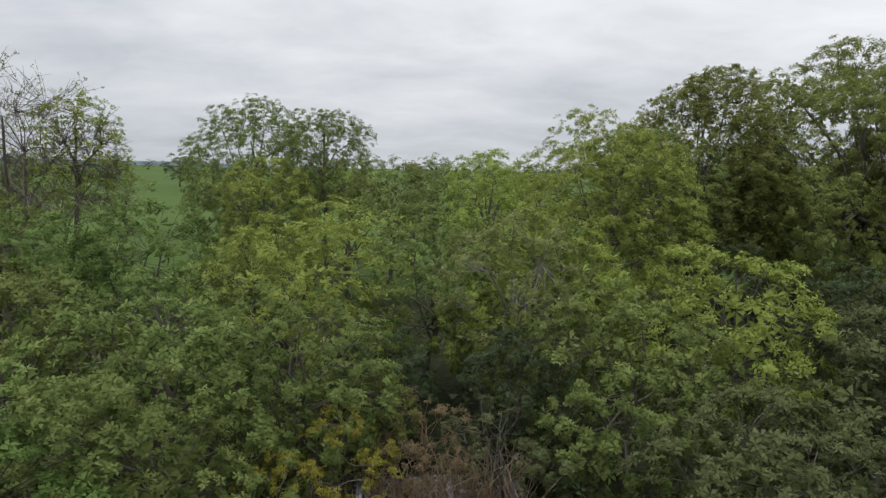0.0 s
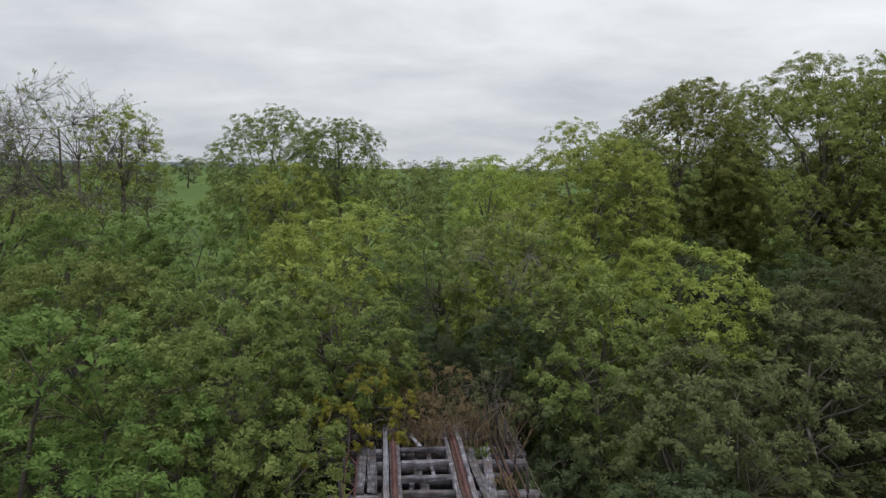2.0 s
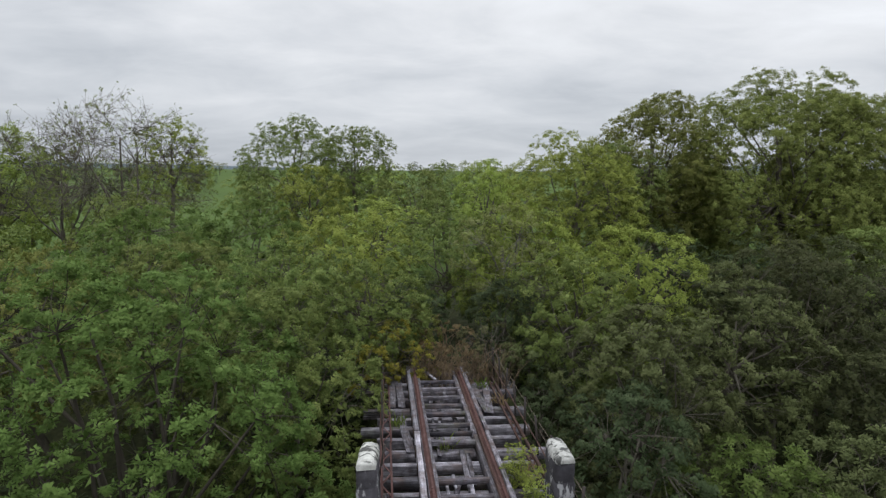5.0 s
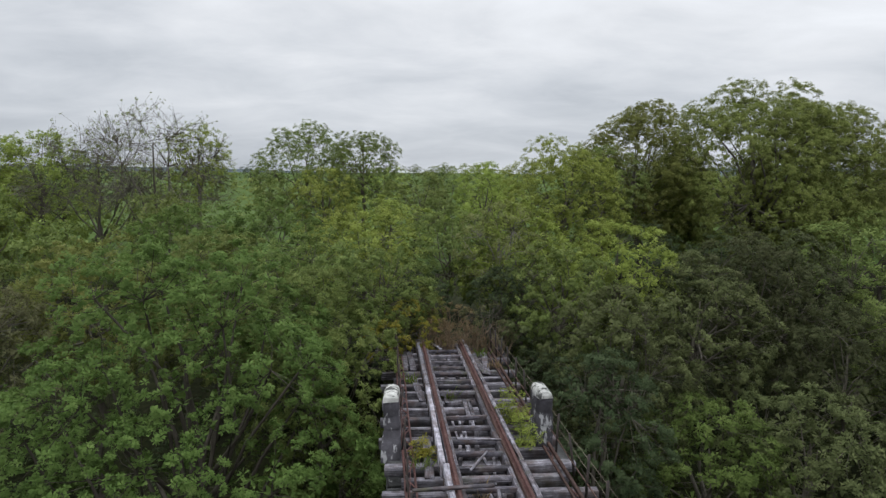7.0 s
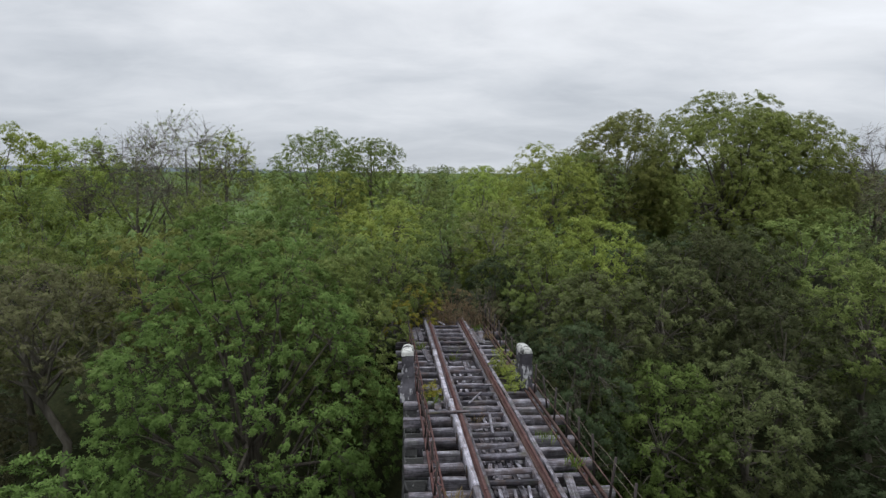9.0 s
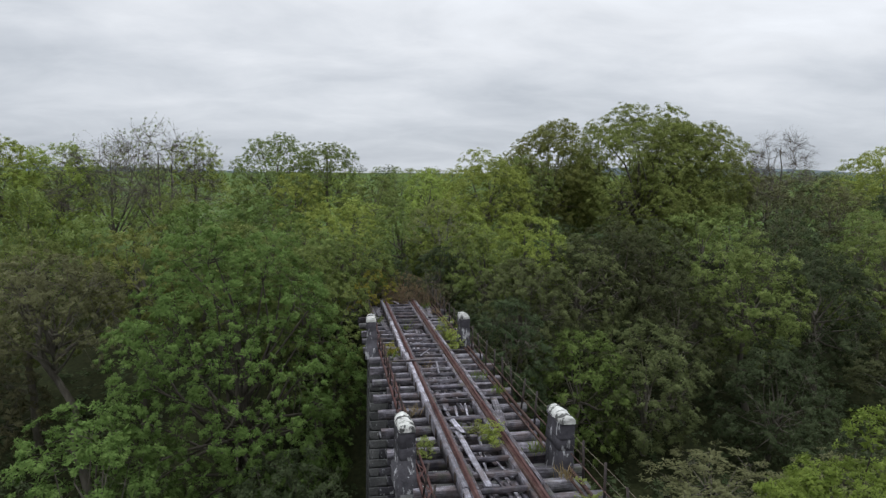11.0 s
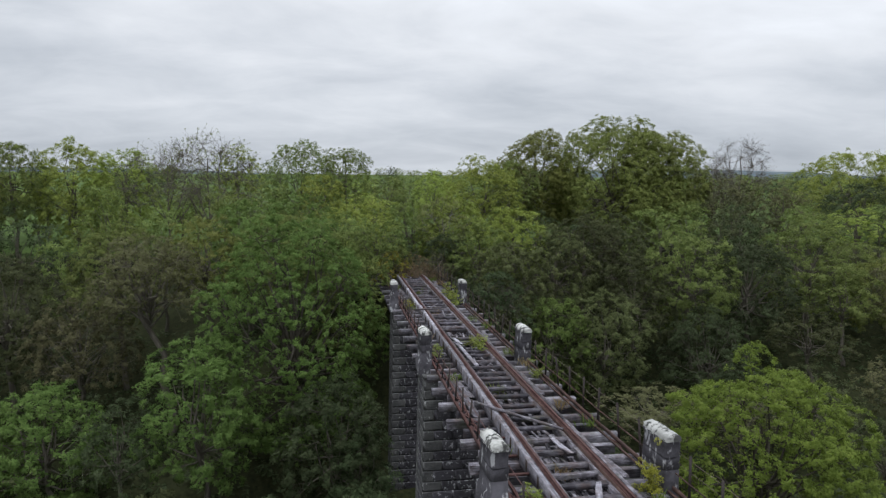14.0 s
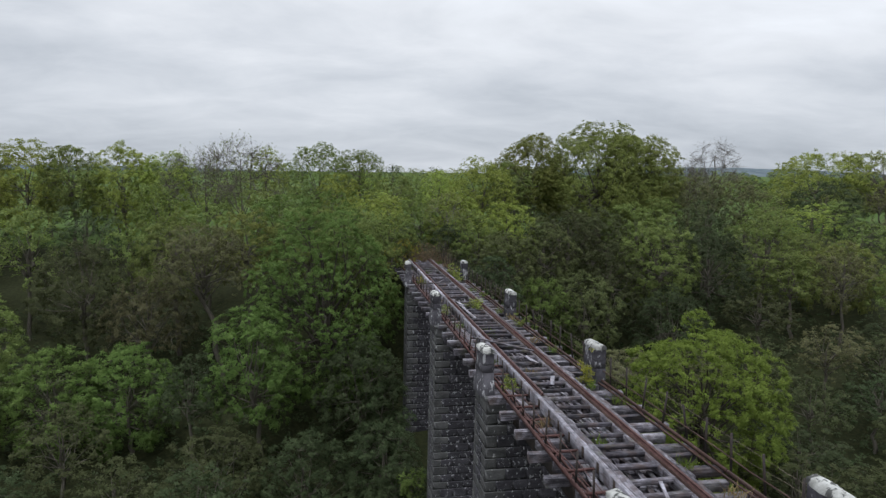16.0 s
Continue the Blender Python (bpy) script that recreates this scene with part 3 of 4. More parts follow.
def bare_tree(x, y, top, label, spread=1.0, buds=0, leaf="brown"):
    """A leafless tree: trunk, limbs, boughs and fine twigs that fill a domed head."""
    seed_count[0] += 1
    rng = np.random.default_rng(seed_count[0])
    z = height(x, y)
    H = top - z
    mid = np.array([0, 0, H * 0.62])
    R = np.array([0.30 * H * spread, 0.30 * H * spread, 0.40 * H])
    fork = np.array([0.05, 0, H * 0.30])

    def shell(n, lo, hi):
        d = unit(rng, n)
        d[:, 2] = np.abs(d[:, 2]) * 1.1 - 0.35
        d /= np.linalg.norm(d, axis=1)[:, None]
        return mid + d * R * rng.uniform(lo, hi, n)[:, None]
    one, two, three = shell(7, 0.30, 0.50), shell(38, 0.55, 0.80), shell(620, 0.62, 1.0)
    out = [[((0, 0, -0.8), 0.20), ((0.05, 0, H * 0.15), 0.16), (fork, 0.13)]]
    out += [bent(rng, fork + np.array([0, 0, rng.uniform(0, 0.12) * H]), q, 0.070, 0.036, 4, 0.1) for q in one]
    out.append(bent(rng, fork, mid + np.array([0, 0, R[2] * 0.5]), 0.11, 0.04, 4, 0.05))
    for q in two:
        j = np.argmin(np.linalg.norm(one - q, axis=1))
        out.append(bent(rng, one[j], q, 0.032, 0.016, 4, 0.18))
    tips = []
    for q in three:
        j = np.argmin(np.linalg.norm(two - q, axis=1))
        out.append(bent(rng, two[j], q, 0.013, 0.007, 3, 0.22))
        for i in range(3):
            e = q + (q - two[j]) * rng.uniform(-0.2, 0.15) + rng.normal(0, 0.26, 3)
            out.append([(two[j] + (q - two[j]) * rng.uniform(0.4, 0.9), 0.008), (e, 0.005)])
            tips.append(e)
    ob = thing("bare_tree", label, "tree", pose(x, y, z), "trees of the wooded valley")
    part("trunk", mesh_from("trunk", *tubes(out[:9], 6), BARK, True), ob)
    part("bough", mesh_from("bough", *tubes(out[9:], 3), BARK, True), ob, label="fine grey leafless twigs")["kind"] = "stuff"
    if buds:
        tips = np.array(tips)
        pick = tips[rng.choice(len(tips), min(buds, len(tips)), replace=False)]
        V, F = place_tufts(rng, pick, unit(rng, len(pick)) + np.array([0, 0, 0.6]), 0.22, "far")
        part("crown", mesh_from("crown", V, F, LEAF[leaf]), ob)
    FOREST.append((x, y, 2.5, top))


# broad trees on the skyline
tree(23.6, 33.0, 13.1, 7.4, "olive", "far", 0.38, "tall broad-crowned oak standing above the wood", lobes=80, density=1.95, core=0.35, fill=0.86, low=-0.85, deep=0.85, cull=False, inner=2.0)
tree(16.2, 32.6, 11.7, 4.7, "olive", "far", 0.36, inner=2.0, cull=False, lobes=52, density=1.8, core=0.35, fill=0.88, low=-0.9)
tree(29.6, 33.5, 12.3, 5.4, "olive", "far", 0.40, inner=3.0, cull=False, lobes=52, density=1.8, core=0.35, fill=0.88, low=-0.9)
tree(7.8, 25.5, 8.6, 3.4, "fresh", "far", 0.28, "light green airy tree on the skyline", inner=0.7, lobes=34, core=0.35, density=1.8, low=-0.9, fill=0.75)
tree(11.6, 30.0, 8.7, 3.0, "ash", "mid", 0.50, thin=0.2)
tree(14.0, 36.0, 8.6, 3.2, "ash", "far", 0.45)
tree(5.0, 31.0, 7.4, 2.6, "fresh", "mid", 0.50)
tree(-9.7, 45.0, 10.9, 4.7, "ash", "far", 0.29, "airy ash tree on the skyline", inner=0.6, thin=0.1, density=1.6, twigs=8, low=-0.85, lobes=34, core=0.4, fill=0.7)
tree(-3.7, 41.0, 10.2, 2.8, "ash", "far", 0.29, inner=0.6, lobes=26, core=0.4, density=1.6, low=-0.85, twigs=8, fill=0.7)
tree(-6.5, 36.0, 7.2, 2.6, "fresh", "mid", 0.52)
tree(0.2, 38.0, 7.3, 2.8, "ash", "far", 0.45)
tree(3.4, 44.0, 7.4, 3.0, "ash", "far", 0.45)
bare_tree(-20.8, 32.5, 10.3, "bare grey tree on the skyline", 1.35, 500, "olive")
bare_tree(-17.0, 31.5, 11.1, "tall thin-leaved grey tree on the skyline", 1.3, 900, "olive")
tree(-14.0, 32.8, 9.7, 2.5, "fresh", "far", 0.32, inner=0.25, lobes=24, core=0.4, density=0.9, low=-0.6, twigs=12, fill=0.5)
bare_tree(43.0, 40.0, 12.2, "bare round-headed tree beyond the big oak", 1.1)
bare_tree(38.5, 38.0, 9.0, "bare grey tree on the skyline", 1.1, 100, "olive")
tree(36.5, 31.0, 7.4, 3.2, "brown", "mid", 0.50, thin=0.3, twigs=14)
tree(41.0, 29.0, 6.8, 3.2, "brown", "mid", 0.52, thin=0.3, twigs=14)
tree(67.0, 50.0, 11.0, 8.0, "fresh", "far", 0.80, lobes=22)
tree(76.0, 46.0, 11.6, 8.0, "olive", "far", 0.80)
tree(58.0, 38.0, 6.6, 5.0, "deep", "far", 0.80)
# skyline row to the west
tree(-24.5, 33.5, 9.5, 3.6, "fresh", "far", 0.42, lobes=40, core=0.35, density=1.2, fill=0.86, inner=1.6, low=-0.95, deep=1.15)
tree(-29.0, 34.0, 10.2, 4.0, "fresh", "far", 0.45, lobes=40, core=0.35, density=1.2, fill=0.86, inner=1.6, low=-0.95, deep=1.15)
tree(-34.0, 32.0, 10.1, 3.2, "ash", "far", 0.42, lobes=40, core=0.35, density=1.2, fill=0.86, inner=1.6, low=-0.95, deep=1.15)
tree(-38.5, 33.0, 10.4, 3.8, "fresh", "far", 0.42, lobes=40, core=0.35, density=1.2, fill=0.86, inner=1.6, low=-0.95, deep=1.15)
tree(-44.0, 34.0, 10.5, 4.2, "olive", "far", 0.50, inner=1.5, low=-0.95)
tree(-50.0, 33.0, 10.2, 4.4, "fresh", "far", 0.50, inner=1.5, low=-0.95)
# the big ash west of the deck and its neighbours
tree(-8.7, 6.8, 4.6, 5.6, "lime", "fine", 0.44, "great spreading green ash tree close beside the viaduct", lobes=95, deep=1.25, density=1.05, bark=BARK_DARK)
tree(-4.6, 10.8, 3.5, 2.9, "ash", "fine", 0.43, deep=1.4, density=0.95)
tree(-5.6, 1.2, -3.6, 3.0, "deep", "mid", 0.50, deep=1.3)
tree(-12.8, 1.8, -1.6, 3.0, "lime", "mid", 0.50, deep=1.3)
tree(-5.4, 15.2, 4.4, 3.2, "ash", "fine", 0.50, density=0.95)
tree(-9.6, 15.8, 4.5, 3.4, "ash", "fine", 0.52, density=0.9)
tree(-2.6, 15.2, 3.8, 2.0, "ash", "fine", 0.42)
tree(-3.4, 20.5, 5.0, 3.0, "fresh", "mid", 0.48)
tree(-8.0, 21.5, 5.4, 3.2, "lime", "mid", 0.48)
tree(-12.5, 21.0, 5.3, 3.4, "lime", "mid", 0.50)
tree(-16.5, 10.5, 3.3, 3.6, "brown", "mid", 0.40, thin=0.1, twigs=14, low=-0.15)
tree(-20.5, 16.0, 3.8, 3.4, "ash", "mid", 0.52)
tree(-15.0, 16.0, 4.2, 3.0, "olive", "mid", 0.50)
tree(-21.5, 10.0, -1.0, 3.4, "brown", "mid", 0.42, thin=0.15, twigs=14, low=-0.2)
tree(-27.0, 13.5, 1.6, 3.8, "moss", "mid", 0.55)
tree(-21.5, 4.0, -4.8, 3.5, "lime", "mid", 0.52, density=1.2)
tree(-27.0, 4.5, -4.8, 3.6, "lime", "mid", 0.52)
tree(-33.0, 9.0, -1.5, 4.2, "ash", "mid", 0.58)
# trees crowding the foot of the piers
# the deep and moss leaf colours paint in the shade down here
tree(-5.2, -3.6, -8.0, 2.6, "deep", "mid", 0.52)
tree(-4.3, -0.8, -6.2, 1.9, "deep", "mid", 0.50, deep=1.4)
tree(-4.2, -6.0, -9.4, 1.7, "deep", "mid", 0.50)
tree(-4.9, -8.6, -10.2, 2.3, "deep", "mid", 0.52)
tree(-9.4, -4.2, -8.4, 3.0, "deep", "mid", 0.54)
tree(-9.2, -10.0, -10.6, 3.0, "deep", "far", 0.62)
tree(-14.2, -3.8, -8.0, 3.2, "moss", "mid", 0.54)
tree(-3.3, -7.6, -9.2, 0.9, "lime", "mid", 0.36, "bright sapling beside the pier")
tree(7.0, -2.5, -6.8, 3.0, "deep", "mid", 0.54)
# the wood beside and behind the deck's end
tree(2.9, 18.5, 5.6, 2.2, "pale", "mid", 0.36, inner=0.4, thin=0.45, twigs=18, bark=TWIG)
tree(0.6, 22.5, 5.2, 2.6, "ash", "mid", 0.46)
tree(5.0, 20.5, 5.5, 3.0, "fresh", "mid", 0.46)
tree(5.6, 15.6, 3.9, 2.6, "ash", "fine", 0.44, density=0.95)
tree(2.8, 16.4, 2.6, 1.7, "deep", "fine", 0.40)
tree(8.4, 17.0, 4.7, 2.8, "fresh", "mid", 0.46)
tree(7.2, 12.2, 2.9, 3.0, "grey", "fine", 0.50, deep=1.4, density=0.95, twigs=12)
tree(10.8, 14.8, 3.2, 3.0, "grey", "mid", 0.48)
tree(14.2, 16.2, 4.2, 3.2, "moss", "mid", 0.48)
tree(5.4, 8.6, 1.0, 2.4, "deep", "fine", 0.50, deep=1.5, density=0.95, twigs=12)
tree(9.6, 8.6, -1.0, 3.0, "lime", "mid", 0.50, deep=1.3)
tree(13.4, 9.2, -0.8, 3.2, "grey", "mid", 0.50, deep=1.3)
tree(17.0, 12.8, 1.3, 3.2, "moss", "mid", 0.50)
tree(17.5, 18.8, 3.9, 3.4, "moss", "mid", 0.52)
tree(22.2, 12.6, 3.4, 3.8, "ash", "mid", 0.52)
tree(20.5, 8.6, -2.0, 3.4, "deep", "mid", 0.52)
tree(27.5, 13.5, 2.6, 3.8, "deep", "mid", 0.55)
tree(35.0, 17.0, 3.9, 4.2, "ash", "mid", 0.58)
tree(41.5, 15.0, 1.0, 4.2, "olive", "far", 0.45, lobes=40, core=0.35, density=1.3, fill=0.7)
tree(15.4, -6.0, -2.2, 5.2, "spring", "mid", 0.48, "round bright yellow-green tree growing below the viaduct", lobes=80, density=1.4, bark=BARK_DARK)
# growth over the end of the deck
tree(-1.6, 13.7, 1.5, 1.2, "gold", "fine", 0.28, inner=0.0, density=0.6)
tree(-2.7, 13.2, 0.9, 1.0, "gold", "fine", 0.28, inner=0.0, density=0.6)
tree(-0.7, 13.5, 0.8, 0.7, "gold", "fine", 0.26, inner=0.0, density=0.5)
tree(0.1, 13.8, 0.8, 0.8, "rust", "fine", 0.26, inner=0.0, density=0.5, twigs=30, bark=STRAW)
tree(0.9, 13.6, 0.7, 0.8, "rust", "fine", 0.26, inner=0.0, density=0.45, twigs=30, bark=STRAW)
tree(1.9, 14.3, 1.5, 1.1, "brown", "fine", 0.26, "olive-brown shrub at the deck's end", inner=0.0, density=0.6, twigs=12)
tree(0.6, 15.6, 1.3, 1.2, "rust", "fine", 0.28, inner=0.0, density=0.5, twigs=30, bark=STRAW)
tree(-0.9, 16.0, 1.7, 1.2, "olive", "fine", 0.30)
tree(-0.6, 18.0, 2.4, 1.5, "deep", "fine", 0.34)
tree(3.5, 12.4, -0.2, 1.4, "deep", "fine", 0.36, density=0.8)
tree(3.7, 10.0, -1.6, 1.5, "moss", "fine", 0.36, density=0.8, twigs=14)
tree(3.4, 14.6, 0.9, 1.3, "grey", "fine", 0.34, density=0.8, twigs=14)
tree(-3.6, 12.9, -0.2, 1.2, "deep", "fine", 0.36, density=0.8)


def cane_clump(x, y, z, n, h, seed):
    """Dead bramble canes arching up through the deck's end."""
    r = np.random.default_rng(seed)
    out = []
    for i in range(n):
        a = np.array([*r.normal(0, 0.30, 2), 0.0])
        d = np.array([*r.normal(0, 0.30, 2), 1.0]) * h * r.uniform(0.6, 1.2)
        e = a + d * 1.05 + np.array([*r.normal(0, 0.25, 2), -0.12 * h])
        out.append([(a, 0.010), (a + d * 0.55, 0.008), (e, 0.005)])
    ob = thing("dead_canes", "clump of dry brown bramble canes at the deck's end", "bush", pose(x, y, z), "plants on the deck")
    part("cane", mesh_from("cane", *tubes(out, 3), STRAW), ob)["kind"] = "stuff"


cane_clump(0.2, 13.0, -0.42, 60, 1.1, 1)
cane_clump(1.2, 13.2, -0.42, 60, 1.3, 2)
cane_clump(-0.6, 13.3, -0.42, 40, 1.0, 3)
cane_clump(2.0, 13.4, -0.9, 50, 1.6, 4)


# the rest of the wood, tree by tree, over the plan
def canopy_top(x, y):
    t = float(np.interp(y, [-30, -15, -6, 3, 10, 15, 20, 26, 34, 50], [-11.5, -10, -8, -4.2, 0.2, 3.2, 4.4, 5.2, 5.8, 6.4]))
    return t - (1.0 if abs(x) > 40 else 0)


def fill_wood():
    rng = np.random.default_rng(77)
    protos = {}
    kinds = ["ash", "ash", "deep", "olive", "fresh", "ash", "brown", "olive"]
    for k in ("ash", "deep", "olive", "fresh", "brown", "moss"):
        for i in range(2):
            protos[k, i] = tree_meshes(900 + i * 10 + len(k), 3.2, 3.2, 4.0, 6.6, k, "far", 0.58, 30, 0.58, -0.35, 0.15 if k == "brown" else 0.0, 6 if k == "brown" else 1, cull=False)
    for gy in np.arange(-22, 52, 3.9):
        for gx in np.arange(-62, 80, 4.2):
            x, y = gx + rng.uniform(-1.5, 1.5), gy + rng.uniform(-1.4, 1.4)
            k = kinds[rng.integers(0, len(kinds))]
            i, turn, jit, r = rng.integers(0, 2), rng.uniform(0, 360), rng.normal(0, 1.0), rng.uniform(2.4, 3.8)
            if abs(x) < r + 2.3 and y < 15 or abs(x) < 4.0 and y < 20:
                continue
            if y > 14 and abs(x) < 26 and (x < 8 or y > 24) and k in ("deep", "brown"):
                k = ("fresh", "ash")[int(i)] if y < 24 else "fresh"
            # low and outer slopes: leaf colours with the valley shade painted in
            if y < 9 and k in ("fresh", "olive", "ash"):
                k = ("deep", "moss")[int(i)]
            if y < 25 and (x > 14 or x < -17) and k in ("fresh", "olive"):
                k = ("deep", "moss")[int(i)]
            if y > 33 and (-0.46 * y < x < -0.17 * y or 0.30 * y < x < 0.42 * y):
                continue
            if abs(x + 2) > 34 + 0.72 * (y + 26) or (y < -14 and abs(x) < 6):
                continue
            if any((x - a) ** 2 + (y - b) ** 2 < ((0.66 if y < 22 else 0.75) * (r + c)) ** 2 for a, b, c, d in FOREST):
                continue
            top = canopy_top(x, y) + jit
            z = height(x, y)
            s = r / 3.4
            sz = max(0.35, (top - z) / 10.6)
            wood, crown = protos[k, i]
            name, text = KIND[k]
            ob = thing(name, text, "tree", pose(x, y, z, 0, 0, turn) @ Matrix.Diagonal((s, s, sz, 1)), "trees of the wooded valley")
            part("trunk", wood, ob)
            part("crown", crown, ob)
            FOREST.append((x, y, r * 0.9, top))


fill_wood()


# hedges and field trees on the meadows
def far_trees():
    rng = np.random.default_rng(5)
    protos = [tree_meshes(700 + i, 4.0, 4.0, 3.6, 5.0, k, "far", 0.95, 12, 0.5, -0.8, 0.0, 0, inner=0.6) for i, k in enumerate(("ash", "deep", "olive", "deep"))]
    rows = [(66, 30, 150, 7), (70, -90, 130, 9), (100, 40, 190, 9), (120, -150, 190, 11), (190, -220, 260, 13), (300, -320, 380, 15), (480, -480, 560, 20), (800, -700, 900, 28)]
    for y0, x0, x1, step in rows:
        for x in np.arange(x0, x1, step):
            if rng.uniform() < 0.28:
                continue
            px, py = x + rng.uniform(-4, 4), y0 + rng.uniform(-8, 8) * y0 / 100 + 0.12 * x
            if -70 < px < -22 and 100 < py < 175:
                continue
            s = rng.uniform(0.55, 0.95) * (1 + y0 / 900)
            wood, crown = protos[rng.integers(0, 4)]
            ob = thing("field_tree", "distant rounded hedgerow tree on the meadows", "tree", pose(px, py, height(px, py) - 0.5, 0, 0, rng.uniform(0, 360)) @ Matrix.Diagonal((s * 1.2, s * 1.2, s * 0.85, 1)), "distant hedgerow trees")
            part("trunk", wood, ob)
            part("crown", crown, ob)


far_trees()


# ferns, ivy and saplings on the valley floor
def undergrowth():
    r = np.random.default_rng(31)
    n = 7000
    x, y = r.uniform(-36, 40, n), r.uniform(-24, 22, n)
    ok = (np.abs(x) > 2.8) | (y > 15)
    x, y = x[ok], y[ok]
    P = np.column_stack([x, y, [height(a, b) for a, b in zip(x, y)] + r.uniform(0.1, 1.3, len(x))])
    # drawn with the deep leaf, whose colour already holds the valley shade
    V, F = place_tufts(r, P, unit(r, len(x)) * 0.4 + np.array([0, 0, 0.8]), 0.62, "far")
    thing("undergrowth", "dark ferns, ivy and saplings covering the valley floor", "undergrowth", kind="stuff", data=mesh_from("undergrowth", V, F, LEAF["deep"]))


undergrowth()


# ---- the viaduct ----
PIERS = [4.0, -8.65, -20.3, -32.5, -44.8]
DECK_N, DECK_S = 13.9, -57.5
deck = thing("viaduct_deck", "derelict railway viaduct deck of grey timbers and rusted rails", "bridge deck", pose(0, 0, 0))
rng = np.random.default_rng(11)


def east_edge(y):
    """The deck's east edge, which runs slightly out of parallel with the rails."""
    return 1.90 + 0.0035 * max(0.0, 14 - y) + 0.016 * max(0.0, -12 - y)


def lay(name, data, x, y, z, turn=0.0, tilt=0.0, roll=0.0, label="", parent=None):
    """A beam with its top at z; turn 90 lays it along the track."""
    return part(name, data, parent or deck, pose(x, y, z, roll, tilt, turn), label)


def build_deck():
    long = [beam_mesh("cross_timber", L, 0.24, 0.25, (TIMBER, TIMBER_MID)[i % 2], 0.006, 20 + i, 0.004) for i, L in enumerate((4.95, 4.85, 5.0))]
    short = [beam_mesh("cross_timber", L, 0.22, 0.25, (TIMBER_MID, TIMBER_DARK)[i % 2], 0.006, 24 + i, 0.004) for i, L in enumerate((4.05, 4.2, 4.0))]
    y, i = 13.89, 0
    while y > DECK_S + 0.3:
        lay("cross_timber", (long, short)[i % 2][int(rng.integers(0, 3))], rng.normal(-0.03, 0.05) + 0.4 * (east_edge(y) - 1.95), y + rng.normal(0, 0.03), -0.44 + rng.normal(0, 0.01), rng.normal(0, 0.7))
        y -= 0.81
        i += 1
    trans = [beam_mesh("transom", 1.21, w, 0.11, (TIMBER, TIMBER_DARK, TIMBER_DARK)[i], 0.006, 40 + i, 0.005) for i, w in enumerate((0.15, 0.20, 0.12))]
    y = DECK_N - 0.6
    while y > DECK_S + 0.3:
        if rng.uniform() < 0.93:
            lay("transom", trans[int(rng.integers(0, 3))], -0.07 + rng.normal(0, 0.02), y, -0.14 + rng.normal(0, 0.015), rng.normal(0, 1.3))
        y -= 0.74 + rng.normal(0, 0.10)
    # long timbers under and beside the rails
    seg = 6.1
    n = int((DECK_N - DECK_S) / seg) + 1
    west = []
    outer_l = beam_mesh("outer_baulk", seg - 0.03, 0.13, 0.42, TIMBER_PALE, 0.010, 61, 0.006)
    inner_l = beam_mesh("inner_baulk", seg - 0.03, 0.25, 0.34, TIMBER, 0.010, 62, 0.006)
    inner_r = beam_mesh("inner_baulk", seg - 0.03, 0.11, 0.28, TIMBER, 0.010, 63, 0.006)
    mid_r = beam_mesh("rail_baulk", seg - 0.03, 0.19, 0.36, RUST, 0.008, 64, 0.005)
    outer_r = beam_mesh("outer_baulk", seg - 0.03, 0.11, 0.40, TIMBER, 0.010, 65, 0.006)
    for k in range(n):
        yc = DECK_N - seg * (k + 0.5)
        if yc < DECK_S:
            break
        west.append(lay("outer_baulk", outer_l, -1.02 + rng.normal(0, 0.012), yc, -0.03, 90 + rng.normal(0, 0.12), label="bleached grey side timber"))
        lay("inner_baulk", inner_l, -0.80, yc, -0.10, 90)
        lay("inner_baulk", inner_r, 0.555, yc, -0.16, 90 + rng.normal(0, 0.1))
        lay("rail_baulk", mid_r, 0.715, yc, -0.085, 90)
        lay("outer_baulk", outer_r, 0.875 + rng.normal(0, 0.01), yc, -0.045, 90 + rng.normal(0, 0.1), label="bleached grey side timber")
    # rails with foot, web and head
    prof = [(-0.075, -0.085), (0.075, -0.085), (0.075, -0.070), (0.014, -0.055), (0.014, -0.035), (0.036, -0.026), (0.036, 0.0), (-0.036, 0.0), (-0.036, -0.026), (-0.014, -0.035), (-0.014, -0.055), (-0.075, -0.070)]
    L = 9.1

    def rail_mesh(length):
        m = len(prof)
        v = [(s * length / 2, a, b) for s in (-1, 1) for a, b in prof]
        f = [(k, (k + 1) % m, m + (k + 1) % m, m + k) for k in range(m)]
        f += [(0, 2, 3, 11), (11, 3, 4, 10), (10, 4, 5, 9), (9, 5, 6, 8)] + [(m + 11, m + 3, m + 2, m + 0), (m + 10, m + 4, m + 3, m + 11), (m + 9, m + 5, m + 4, m + 10), (m + 8, m + 6, m + 5, m + 9)]
        return mesh_from("rail", v, f, RUST_RED)
    rail = rail_mesh(L - 0.02)
    for k in range(int((DECK_N - DECK_S) / L)):
        for x in (-0.83, 0.72) if k < 4 else (0.72,):
            lay("rail", rail, x + rng.normal(0, 0.006), DECK_N - 0.4 - L * (k + 0.5), 0.0, 90, label="red rusted rail")
    # iron straps bolted to the pale side timber
    strap = beam_mesh("strap", 0.11, 0.03, 0.30, IRON, 0.006, 3)
    y = DECK_N - 1.5
    while y > DECK_S:
        timber = min(west, key=lambda o: abs(o.matrix_basis.translation.y - y))
        part("strap", strap, timber, timber.matrix_basis.inverted() @ pose(-1.10, y, -0.06, 0, 0, 90), label="black iron strap")
        y -= 1.05 + rng.normal(0, 0.12)
